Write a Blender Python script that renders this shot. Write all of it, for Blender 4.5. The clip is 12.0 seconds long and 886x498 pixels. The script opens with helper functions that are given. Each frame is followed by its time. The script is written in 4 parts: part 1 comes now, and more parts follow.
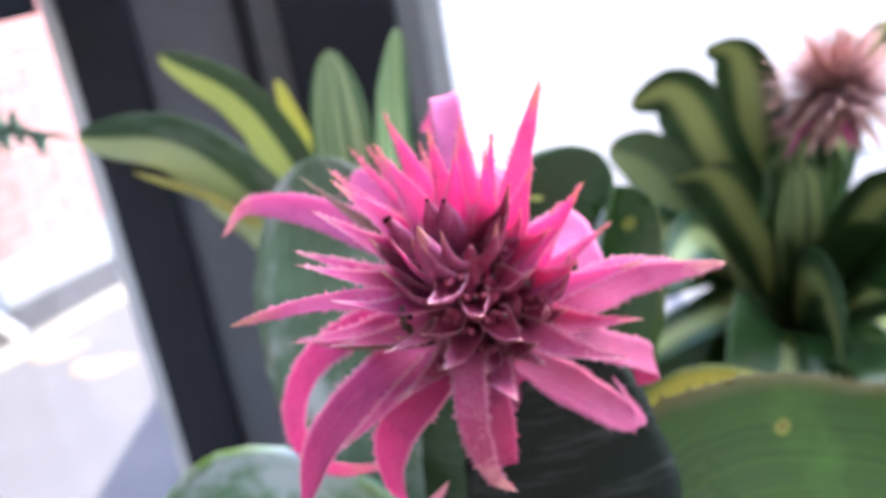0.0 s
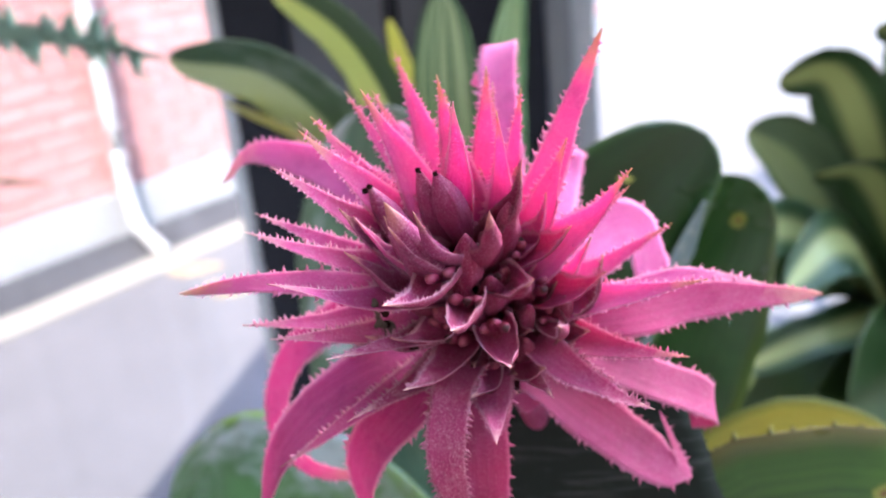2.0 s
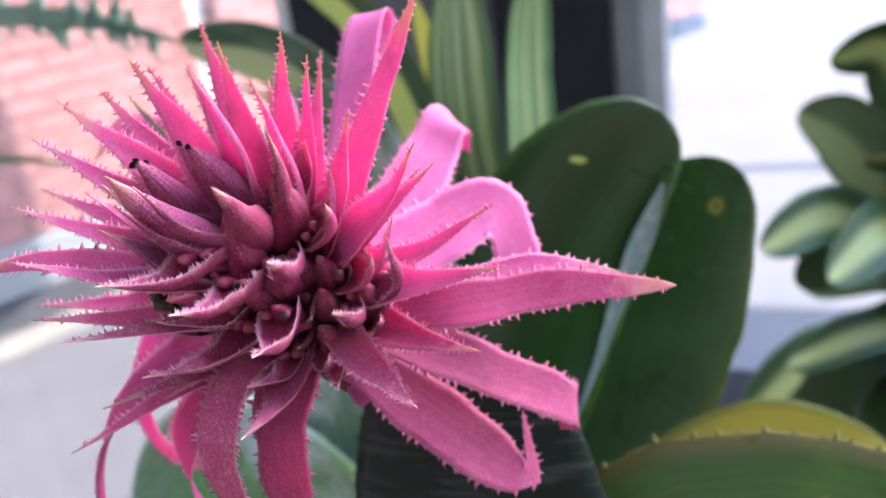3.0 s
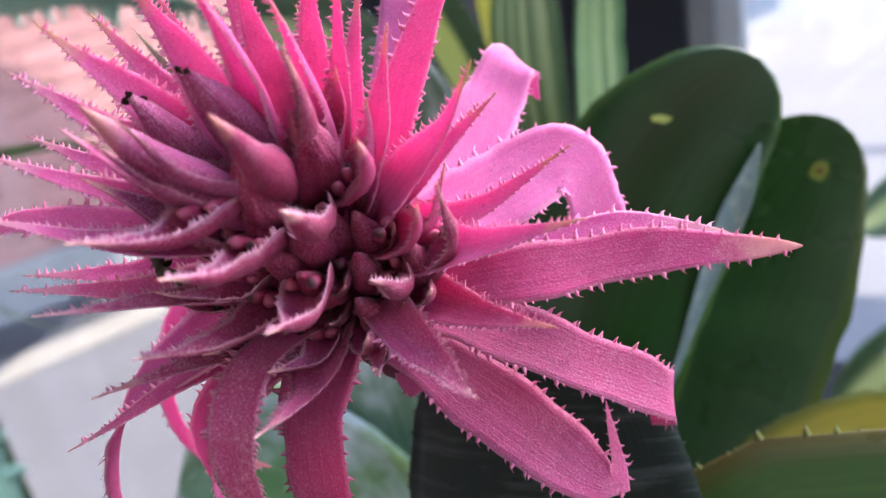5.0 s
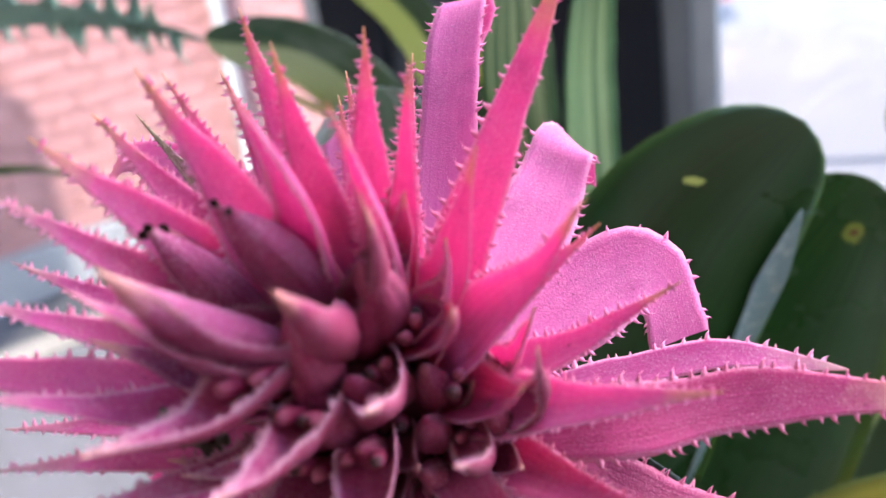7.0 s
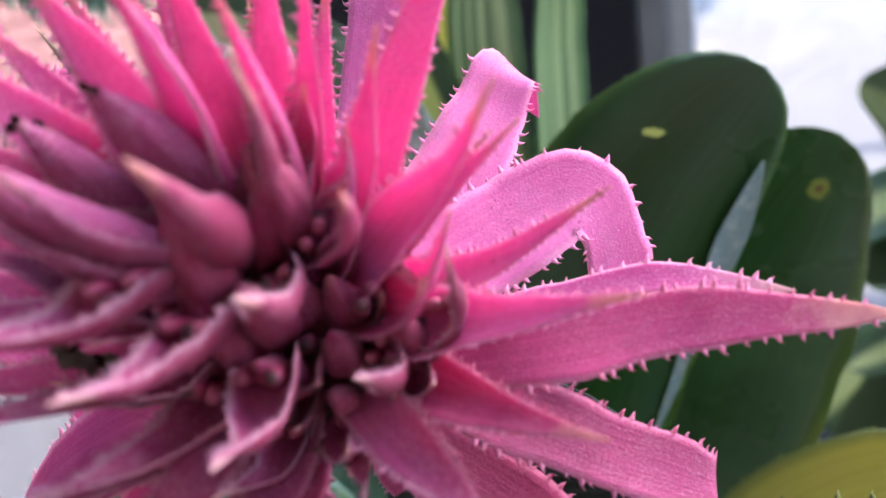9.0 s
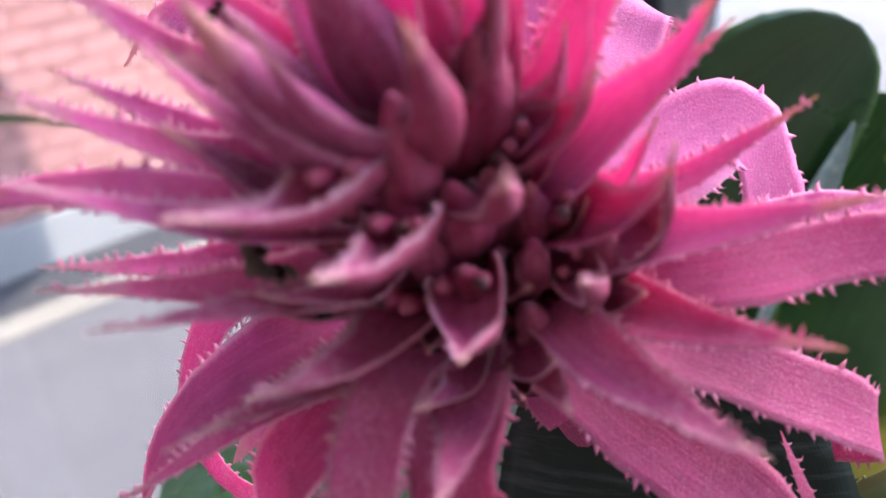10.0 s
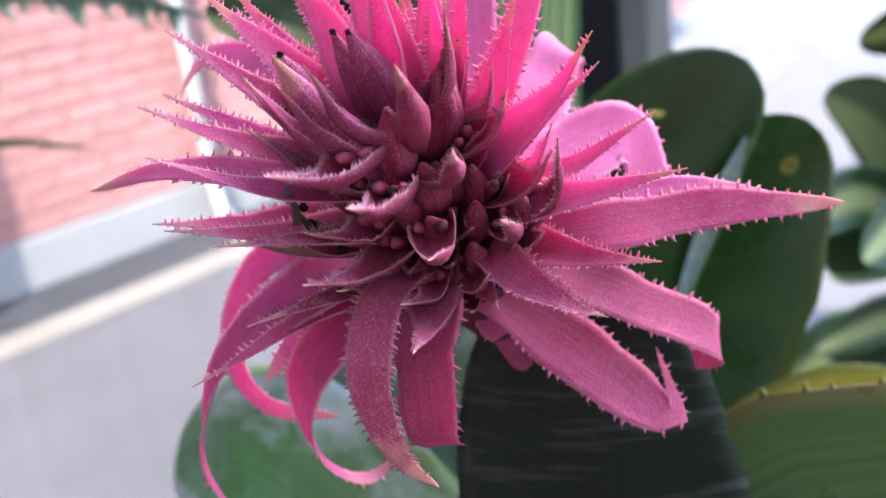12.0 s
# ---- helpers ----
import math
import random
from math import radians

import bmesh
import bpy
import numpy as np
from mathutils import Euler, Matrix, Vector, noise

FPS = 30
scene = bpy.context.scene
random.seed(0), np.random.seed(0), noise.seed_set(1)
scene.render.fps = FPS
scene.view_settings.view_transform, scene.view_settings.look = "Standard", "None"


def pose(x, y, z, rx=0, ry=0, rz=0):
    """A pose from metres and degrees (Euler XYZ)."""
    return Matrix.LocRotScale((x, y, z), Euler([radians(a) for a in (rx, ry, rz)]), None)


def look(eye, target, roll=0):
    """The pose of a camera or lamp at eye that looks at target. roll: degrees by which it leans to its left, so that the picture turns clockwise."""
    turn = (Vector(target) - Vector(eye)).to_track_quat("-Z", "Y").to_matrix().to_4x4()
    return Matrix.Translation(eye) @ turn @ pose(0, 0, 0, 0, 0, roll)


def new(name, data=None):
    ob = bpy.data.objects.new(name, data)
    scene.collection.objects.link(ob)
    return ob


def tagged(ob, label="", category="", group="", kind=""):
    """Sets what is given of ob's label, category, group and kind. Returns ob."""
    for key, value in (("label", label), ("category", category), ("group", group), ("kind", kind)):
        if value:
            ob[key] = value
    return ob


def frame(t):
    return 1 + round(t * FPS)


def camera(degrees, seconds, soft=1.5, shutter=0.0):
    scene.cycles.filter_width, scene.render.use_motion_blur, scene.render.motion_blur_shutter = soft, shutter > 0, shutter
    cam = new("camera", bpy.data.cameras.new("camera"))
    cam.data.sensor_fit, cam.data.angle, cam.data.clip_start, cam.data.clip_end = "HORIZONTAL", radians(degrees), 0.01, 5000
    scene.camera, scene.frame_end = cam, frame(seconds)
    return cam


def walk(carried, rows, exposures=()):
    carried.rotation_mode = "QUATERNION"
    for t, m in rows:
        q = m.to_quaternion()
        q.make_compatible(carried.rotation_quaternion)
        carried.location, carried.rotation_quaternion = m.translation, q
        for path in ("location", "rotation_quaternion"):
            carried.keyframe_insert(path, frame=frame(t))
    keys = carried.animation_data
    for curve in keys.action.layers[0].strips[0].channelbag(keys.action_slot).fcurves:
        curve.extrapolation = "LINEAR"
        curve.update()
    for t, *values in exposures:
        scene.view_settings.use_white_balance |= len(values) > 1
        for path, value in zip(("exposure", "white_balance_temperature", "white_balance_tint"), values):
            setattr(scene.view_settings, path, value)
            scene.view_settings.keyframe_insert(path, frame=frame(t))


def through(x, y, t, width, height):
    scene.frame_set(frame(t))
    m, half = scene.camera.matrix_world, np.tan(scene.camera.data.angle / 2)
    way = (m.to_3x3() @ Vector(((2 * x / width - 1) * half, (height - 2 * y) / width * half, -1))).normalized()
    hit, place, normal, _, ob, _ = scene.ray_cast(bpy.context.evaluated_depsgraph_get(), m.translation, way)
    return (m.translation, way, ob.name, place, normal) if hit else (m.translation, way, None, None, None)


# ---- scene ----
from mathutils.bvhtree import BVHTree

cam = camera(51.6, 12.0)
cam.data.dof.use_dof = True
cam.data.dof.focus_distance = 0.16
cam.data.dof.aperture_fstop = 15.0
PATH = [
    (0, (0.00002, 0.00001, 1.30002), (-0.01335, 0.23493, 1.21558), -9.57),
    (0.5, (-0.01339, 0.01917, 1.30532), (-0.02824, 0.25304, 1.21824), -10.27),
    (1, (-0.00534, 0.04027, 1.30463), (-0.02022, 0.27350, 1.21584), -9.65),
    (1.5, (0.00545, 0.04838, 1.29952), (-0.02609, 0.27987, 1.21054), -7.57),
    (2, (0.02713, 0.05280, 1.28437), (-0.02451, 0.28004, 1.19384), -5.82),
    (2.2, (0.04816, 0.05749, 1.28465), (-0.00951, 0.28355, 1.19482), -5.49),
    (2.5, (0.07653, 0.06634, 1.27536), (0.00959, 0.28973, 1.18526), -6.05),
    (4.5, (0.09121, 0.10863, 1.26586), (-0.00691, 0.32007, 1.17548), -10.31),
    (5, (0.07360, 0.10999, 1.25252), (-0.02329, 0.32195, 1.16204), -9.71),
    (5.5, (0.06583, 0.12609, 1.25756), (-0.02746, 0.33904, 1.16563), -9.11),
    (6, (0.05031, 0.12192, 1.25939), (-0.03925, 0.33580, 1.16595), -8.01),
    (6.5, (0.04323, 0.12818, 1.26477), (-0.04539, 0.34297, 1.17250), -8.26),
    (7, (0.04750, 0.13463, 1.26459), (-0.03858, 0.35087, 1.17333), -8.50),
    (9, (0.05254, 0.14180, 1.24941), (-0.02910, 0.35872, 1.15571), -8.41),
    (9.5, (0.03320, 0.13772, 1.24694), (-0.04819, 0.35432, 1.15227), -7.89),
    (10, (0.02853, 0.13519, 1.24130), (-0.05259, 0.35155, 1.14588), -7.57),
    (10.5, (0.02653, 0.12087, 1.23696), (-0.05249, 0.33710, 1.13948), -7.52),
    (11, (0.02537, 0.10116, 1.24229), (-0.05251, 0.31786, 1.14494), -7.24),
    (11.5, (0.03383, 0.08777, 1.24434), (-0.04223, 0.30638, 1.14989), -7.30),
    (12, (0.04813, 0.07785, 1.25297), (-0.02645, 0.29908, 1.16356), -7.25),
]
EXPOSURE = 3.80
walk(cam, [(t, look(eye, target, roll)) for t, eye, target, roll in PATH], [(0.0, EXPOSURE + 0.54), (1.0, EXPOSURE + 0.56), (2.0, EXPOSURE + 0.36), (2.5, EXPOSURE + 0.25), (4.5, EXPOSURE + 0.0), (5.5, EXPOSURE + 0.05), (7.0, EXPOSURE), (9.5, EXPOSURE), (10.5, EXPOSURE - 0.04), (12.0, EXPOSURE + 0.02)])

# ---- world and sun ----
SUN_TO = Vector((0.12, -0.80, 0.80)).normalized()
world = bpy.data.worlds.new("sky")
scene.world = world
world.use_nodes = True
wn = world.node_tree
sky = wn.nodes.new("ShaderNodeTexSky")
sky.sky_type, sky.sun_disc = "NISHITA", False
sky.sun_elevation = math.asin(SUN_TO.z)
sky.sun_rotation = math.atan2(SUN_TO.x, SUN_TO.y)
wn.links.new(sky.outputs[0], wn.nodes["Background"].inputs[0])
wn.nodes["Background"].inputs[1].default_value = 0.15
sun = new("sun", bpy.data.lights.new("sun", "SUN"))
sun.data.energy, sun.data.angle, sun.data.color = 1.5, radians(0.5), (1.0, 0.95, 0.88)
sun.rotation_euler = SUN_TO.to_track_quat("Z", "Y").to_euler()

# an added area lamp in the upper front window opening, standing in for sky
sky_fill_lamp = new("sky_fill_lamp", bpy.data.lights.new("sky_fill_lamp", "AREA"))
sky_fill_lamp.data.shape, sky_fill_lamp.data.size, sky_fill_lamp.data.size_y = "RECTANGLE", 2.4, 0.85
sky_fill_lamp.data.energy, sky_fill_lamp.data.color = 20.0, (1.0, 0.965, 1.0)
sky_fill_lamp.matrix_world = Matrix.Translation((1.2, 1.285, 2.2)) @ Matrix.Rotation(radians(-90), 4, "X")


# ---- materials ----
def material(name, rough=0.6, metal=0.0):
    m = bpy.data.materials.new(name)
    m.use_nodes = True
    b = m.node_tree.nodes["Principled BSDF"]
    b.inputs["Roughness"].default_value = rough
    b.inputs["Metallic"].default_value = metal
    return m, m.node_tree, b


def node(nt, kind, **sockets):
    n = nt.nodes.new(kind)
    for k, v in sockets.items():
        n.inputs[k.replace("_", " ")].default_value = v
    return n


def link(nt, a, b):
    nt.links.new(a, b)


def ramp(nt, fac, stops):
    r = nt.nodes.new("ShaderNodeValToRGB")
    while len(r.color_ramp.elements) < len(stops):
        r.color_ramp.elements.new(0.5)
    for e, (p, c) in zip(r.color_ramp.elements, stops):
        e.position, e.color = p, (*c, 1) if len(c) == 3 else c
    link(nt, fac, r.inputs[0])
    return r.outputs[0]


def mix(nt, fac, a, b, mode="MIX"):
    m = nt.nodes.new("ShaderNodeMix")
    m.data_type, m.blend_type = "RGBA", mode
    for s, v in ((m.inputs[0], fac), (m.inputs[6], a), (m.inputs[7], b)):
        if hasattr(v, "links"):
            link(nt, v, s)
        else:
            s.default_value = (*v, 1) if isinstance(v, tuple) and len(v) == 3 else v
    return m.outputs[2]


def noise_tex(nt, scale, detail=4.0, rough=0.55, vec=None):
    n = node(nt, "ShaderNodeTexNoise", Scale=scale, Detail=detail, Roughness=rough)
    if vec is None:
        vec = nt.nodes.new("ShaderNodeTexCoord").outputs["Object"]
    link(nt, vec, n.inputs["Vector"])
    return n.outputs["Fac"]


def bump(nt, b, height, strength, distance):
    n = node(nt, "ShaderNodeBump", Strength=strength, Distance=distance)
    link(nt, height, n.inputs["Height"])
    link(nt, n.outputs[0], b.inputs["Normal"])
    return n


def maths(nt, op, a, b=0.0):
    m = nt.nodes.new("ShaderNodeMath")
    m.operation = op
    for s, v in zip(m.inputs, (a, b)):
        if hasattr(v, "links"):
            link(nt, v, s)
        else:
            s.default_value = v
    return m.outputs[0]


def blade_uv(nt):
    uv = nt.nodes.new("ShaderNodeUVMap")
    sep = nt.nodes.new("ShaderNodeSeparateXYZ")
    link(nt, uv.outputs[0], sep.inputs[0])
    return uv.outputs[0], sep.outputs[0], sep.outputs[1]


def stretched(nt, vec, sx, sy):
    m = nt.nodes.new("ShaderNodeMapping")
    m.inputs["Scale"].default_value = (sx, sy, 1)
    link(nt, vec, m.inputs[0])
    return m.outputs[0]


def leafy(nt, b, colour, through):
    """Lets some of the light through a thin blade."""
    link(nt, colour, b.inputs["Base Color"])
    t = nt.nodes.new("ShaderNodeBsdfTranslucent")
    link(nt, colour, t.inputs[0])
    mx = nt.nodes.new("ShaderNodeMixShader")
    mx.inputs[0].default_value = through
    link(nt, b.outputs[0], mx.inputs[1])
    link(nt, t.outputs[0], mx.inputs[2])
    link(nt, mx.outputs[0], nt.nodes["Material Output"].inputs[0])


def bract_material(name, light, deep, tip, scurf, through=0.35, felt=0.5, margin=0.75, rib=0.5, relief=0.0002):
    """A bract: ribs along it, a white scurf of fine scales that thickens towards the point, a pale margin."""
    m, nt, b = material(name, 0.66)
    uv, u, v = blade_uv(nt)
    place = nt.nodes.new("ShaderNodeTexCoord").outputs["Object"]
    stripe = noise_tex(nt, 1.0, 3.0, 0.6, stretched(nt, uv, 30, 1.1))
    blotch = noise_tex(nt, 260.0, 3.0, 0.6, place)
    scales = noise_tex(nt, 2300.0, 3.0, 0.7, place)
    flecks = node(nt, "ShaderNodeTexVoronoi", Scale=2300.0, Randomness=1.0)
    link(nt, place, flecks.inputs["Vector"])
    col = mix(nt, ramp(nt, stripe, [(0.3, (0, 0, 0)), (0.7, (1, 1, 1))]), deep, light)
    info = nt.nodes.new("ShaderNodeObjectInfo")
    col = mix(nt, maths(nt, "MULTIPLY", info.outputs["Random"], 0.35), col, deep)
    grime = noise_tex(nt, 95.0, 4.0, 0.7, place)
    col = mix(nt, ramp(nt, grime, [(0.48, (0, 0, 0)), (0.70, (0.5,) * 3)]), col, tuple(0.6 * c for c in deep))
    pock = noise_tex(nt, 1100.0, 2.0, 0.5, place)
    col = mix(nt, ramp(nt, pock, [(0.68, (0, 0, 0)), (0.76, (0.5,) * 3)]), col, (0.18, 0.04, 0.06))
    col = mix(nt, ramp(nt, blotch, [(0.42, (0, 0, 0)), (0.72, (0.45,) * 3)]), col, deep)
    dense = ramp(nt, v, [(0.15, (felt * 0.25,) * 3), (0.75, (felt,) * 3)])
    grain = ramp(nt, maths(nt, "ADD", scales, maths(nt, "MULTIPLY", maths(nt, "SUBTRACT", blotch, 0.5), 0.5)), [(0.44, (0, 0, 0)), (0.60, (1, 1, 1))])
    speck = ramp(nt, flecks.outputs["Distance"], [(0.18, (1, 1, 1)), (0.42, (0.25,) * 3)])
    col = mix(nt, maths(nt, "MULTIPLY", maths(nt, "MULTIPLY", grain, speck), dense), col, scurf)
    off = maths(nt, "ADD", maths(nt, "ABSOLUTE", maths(nt, "SUBTRACT", u, 0.5)), maths(nt, "MULTIPLY", maths(nt, "SUBTRACT", scales, 0.5), 0.12))
    col = mix(nt, ramp(nt, off, [(0.41, (0, 0, 0)), (0.48, (margin,) * 3)]), col, (0.93, 0.58, 0.68))
    col = mix(nt, ramp(nt, maths(nt, "ADD", v, maths(nt, "MULTIPLY", maths(nt, "SUBTRACT", blotch, 0.5), 0.25)), [(0.78, (0, 0, 0)), (0.97, (1, 1, 1))]), col, tip)
    leafy(nt, b, col, through)
    b.inputs["Specular IOR Level"].default_value = 0.28
    b.inputs["Sheen Weight"].default_value = 0.03
    b.inputs["Sheen Roughness"].default_value = 0.45
    h = maths(nt, "ADD", maths(nt, "MULTIPLY", stripe, rib), maths(nt, "ADD", maths(nt, "MULTIPLY", grain, 0.35), maths(nt, "MULTIPLY", flecks.outputs["Distance"], -0.4)))
    bump(nt, b, h, 1.0, relief)
    return m


PINK = bract_material("pink bract", (0.82, 0.172, 0.44), (0.72, 0.112, 0.325), (0.66, 0.36, 0.24), (0.95, 0.58, 0.74), 0.54, 0.42, 0.42, 0.8, 0.00026)
LILAC = bract_material("lilac pink bract with white scurf", (0.72, 0.135, 0.385), (0.56, 0.075, 0.255), (0.58, 0.30, 0.32), (0.93, 0.56, 0.74), 0.56, 0.58, 0.6, 0.5, 0.0001)
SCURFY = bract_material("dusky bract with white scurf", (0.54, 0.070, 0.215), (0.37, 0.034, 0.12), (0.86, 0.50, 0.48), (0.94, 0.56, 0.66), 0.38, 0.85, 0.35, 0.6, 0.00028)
FROST = bract_material("rose bract with white scurf", (0.60, 0.090, 0.25), (0.45, 0.050, 0.16), (0.86, 0.52, 0.48), (0.95, 0.56, 0.65), 0.35, 0.9, 0.25, 0.6, 0.0003)
# same bract as ROSE, the light it catches put into a paler colour
LIT_ROSE = bract_material("lit rose bract", (0.76, 0.19, 0.44), (0.64, 0.13, 0.34), (0.72, 0.38, 0.38), (0.93, 0.58, 0.74), 0.5, 0.40, 0.3, 0.3, 0.00012)
CORAL = bract_material("clear pink bract", (0.60, 0.070, 0.225), (0.44, 0.040, 0.145), (0.74, 0.36, 0.32), (0.93, 0.50, 0.62), 0.5, 0.42, 0.25, 1.0, 0.00012)
# rose bract darkened, the shade low on the head put into its colour
ROSE = bract_material("rose bract", (0.55, 0.084, 0.235), (0.40, 0.050, 0.155), (0.74, 0.40, 0.38), (0.90, 0.50, 0.62), 0.5, 0.48, 0.15, 1.3, 0.0002)
# top light put into colour: brighter bract hollow here, darker back in FELT
FELT_LIT = bract_material("felted bract hollow, lit tone", (0.60, 0.085, 0.25), (0.44, 0.045, 0.15), (0.88, 0.50, 0.44), (0.94, 0.52, 0.62), 0.3, 0.8, 0.5)
MAUVE = bract_material("mauve bract", (0.53, 0.085, 0.245), (0.33, 0.036, 0.13), (0.70, 0.34, 0.28), (0.84, 0.42, 0.58), 0.25, 0.85, 0.2, 1.2, 0.0004)
# dusky rose fillers, darkened further for the shade between the bracts
CUP = bract_material("rose bract with shade painted in", (0.20, 0.010, 0.042), (0.11, 0.005, 0.021), (0.66, 0.26, 0.27), (0.66, 0.17, 0.28), 0.15, 0.3, 0.12)
# felted bracts from behind, their shade put into the colour
FELT = bract_material("felted rose bract, shaded tone", (0.36, 0.024, 0.10), (0.21, 0.011, 0.052), (0.88, 0.48, 0.44), (0.86, 0.36, 0.48), 0.22, 0.6, 0.18, 0.6, 0.0003)
FLASK = bract_material("wine red bract", (0.40, 0.030, 0.115), (0.24, 0.013, 0.060), (0.76, 0.30, 0.26), (0.80, 0.30, 0.42), 0.18, 0.7, 0.12, 0.9, 0.00035)
TAN = bract_material("withered bract", (0.27, 0.12, 0.10), (0.16, 0.07, 0.055), (0.26, 0.18, 0.10), (0.42, 0.28, 0.24), 0.2, 0.3, 0.2)
DRY = bract_material("faded bract", (0.50, 0.27, 0.25), (0.30, 0.13, 0.11), (0.50, 0.34, 0.20), (0.75, 0.52, 0.5), 0.3)


def floret_material():
    m, nt, b = material("floret", 0.7)
    uv, u, v = blade_uv(nt)
    n = noise_tex(nt, 700.0, 3.0)
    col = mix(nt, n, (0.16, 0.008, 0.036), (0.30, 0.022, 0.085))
    col = mix(nt, ramp(nt, v, [(0.70, (0, 0, 0)), (0.97, (0.35, 0.35, 0.35))]), col, (0.52, 0.18, 0.24))
    info = nt.nodes.new("ShaderNodeObjectInfo")
    dark = maths(nt, "GREATER_THAN", info.outputs["Random"], 0.80)
    tipped = maths(nt, "MULTIPLY", ramp(nt, v, [(0.84, (0, 0, 0)), (0.94, (1, 1, 1))]), dark)
    col = mix(nt, tipped, col, (0.07, 0.025, 0.03))
    leafy(nt, b, col, 0.12)
    b.inputs["Specular IOR Level"].default_value = 0.25
    bump(nt, b, n, 0.5, 0.0004)
    return m


FLORET = floret_material()


def leaf_material(name, dark, light, bands, edge=None, stripe=None, rough=0.38, through=0.12, silver=0.5, spot=None, size=0.004, gloss=0.5, half=None, lines=None, band_end=2.0, eye=True):
    m, nt, b = material(name, rough)
    uv, u, v = blade_uv(nt)
    veins = noise_tex(nt, 1.0, 3.0, 0.6, stretched(nt, uv, 30, 1.2))
    blotch = noise_tex(nt, 22.0, 5.0)
    col = mix(nt, ramp(nt, veins, [(0.3, (0, 0, 0)), (0.75, (1, 1, 1))]), dark, light)
    col = mix(nt, ramp(nt, blotch, [(0.55, (0, 0, 0)), (0.8, (0.6, 0.6, 0.6))]), col, tuple(c * 1.7 for c in light))
    if lines:
        streak = noise_tex(nt, 1.0, 2.0, 0.5, stretched(nt, uv, 11, 0.35))
        col = mix(nt, ramp(nt, streak, [(0.44, (0, 0, 0)), (0.56, (1, 1, 1))]), col, lines)
    if half:
        col = mix(nt, ramp(nt, maths(nt, "ADD", u, maths(nt, "MULTIPLY", maths(nt, "SUBTRACT", veins, 0.5), 0.10)), [(0.44, (1, 1, 1)), (0.52, (0, 0, 0))]), col, half)
    if stripe:
        off = maths(nt, "ABSOLUTE", maths(nt, "SUBTRACT", u, 0.5))
        wob = maths(nt, "ADD", off, maths(nt, "MULTIPLY", maths(nt, "SUBTRACT", veins, 0.5), 0.16))
        col = mix(nt, ramp(nt, wob, [(0.10, (1, 1, 1)), (0.27, (0, 0, 0))]), col, stripe)
    if edge:
        off = maths(nt, "ABSOLUTE", maths(nt, "SUBTRACT", u, 0.5))
        col = mix(nt, ramp(nt, off, [(0.40, (0, 0, 0)), (0.5, (1, 1, 1))]), col, edge)
    if bands:
        wave = noise_tex(nt, 1.0, 4.0, 0.65, stretched(nt, uv, 1.6, bands))
        col = mix(nt, maths(nt, "MULTIPLY", ramp(nt, wave, [(0.5, (0, 0, 0)), (0.62, (1, 1, 1))]), maths(nt, "MULTIPLY", ramp(nt, maths(nt, "DIVIDE", v, band_end), [(0.8, (1, 1, 1)), (1.0, (0, 0, 0))]), silver)), col, (0.36, 0.40, 0.38))
    if spot:
        off, wide, d = [nt.nodes.new("ShaderNodeVectorMath") for _ in range(3)]
        off.operation, wide.operation, d.operation = "SUBTRACT", "MULTIPLY", "LENGTH"
        link(nt, nt.nodes.new("ShaderNodeTexCoord").outputs["Object"], off.inputs[0])
        off.inputs[1].default_value = spot
        off.name = "mark"
        link(nt, off.outputs["Vector"], wide.inputs[0])
        wide.inputs[1].default_value = (1, 1, 1) if eye else (0.75, 1, 1.9)
        link(nt, wide.outputs["Vector"], d.inputs[0])
        ragged = maths(nt, "ADD", d.outputs["Value"], maths(nt, "MULTIPLY", maths(nt, "SUBTRACT", noise_tex(nt, 300.0), 0.5), size * 1.2))
        col = mix(nt, ramp(nt, maths(nt, "DIVIDE", ragged, size), [(0.7, (1, 1, 1)), (1.0, (0, 0, 0))]), col, (0.24, 0.26, 0.05) if eye else (0.42, 0.48, 0.12))
        if eye:
            col = mix(nt, ramp(nt, maths(nt, "DIVIDE", ragged, size), [(0.2, (1, 1, 1)), (0.4, (0, 0, 0))]), col, (0.16, 0.07, 0.03))
    leafy(nt, b, col, through)
    rgh = ramp(nt, blotch, [(0.3, (rough * 0.8,) * 3), (0.8, (min(1, rough * 1.6),) * 3)])
    link(nt, rgh, b.inputs["Roughness"])
    b.inputs["Coat Weight"].default_value = 0.08
    b.inputs["Specular IOR Level"].default_value = gloss
    b.inputs["Coat Roughness"].default_value = 0.3
    bump(nt, b, veins, 0.25, 0.001)
    return m


LEAF = leaf_material("dark green leaf", (0.011, 0.036, 0.007), (0.022, 0.060, 0.012), 0, edge=(0.04, 0.075, 0.014))
LEAF_A = leaf_material("dark leaf with a pale spot", (0.007, 0.030, 0.005), (0.014, 0.050, 0.009), 70, silver=0.12, band_end=0.66, eye=False, rough=0.30, gloss=0.42, edge=(0.04, 0.075, 0.014), spot=(0.0218, 0.426, 1.171), size=0.003)
LEAF_B = leaf_material("dark leaf with a brown spot", (0.018, 0.054, 0.014), (0.036, 0.090, 0.024), 0, rough=0.26, gloss=0.6, edge=(0.06, 0.10, 0.02), spot=(0.0733, 0.445, 1.1407), size=0.004)
LEAF_C = leaf_material("green leaf with a brown-eyed spot", (0.018, 0.060, 0.008), (0.055, 0.130, 0.018), 0, rough=0.30, gloss=0.45, edge=(0.10, 0.08, 0.02), spot=(0.1031, 0.3237, 1.0898), size=0.0042)
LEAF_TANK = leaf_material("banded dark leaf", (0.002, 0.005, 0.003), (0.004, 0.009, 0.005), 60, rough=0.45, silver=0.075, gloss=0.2)
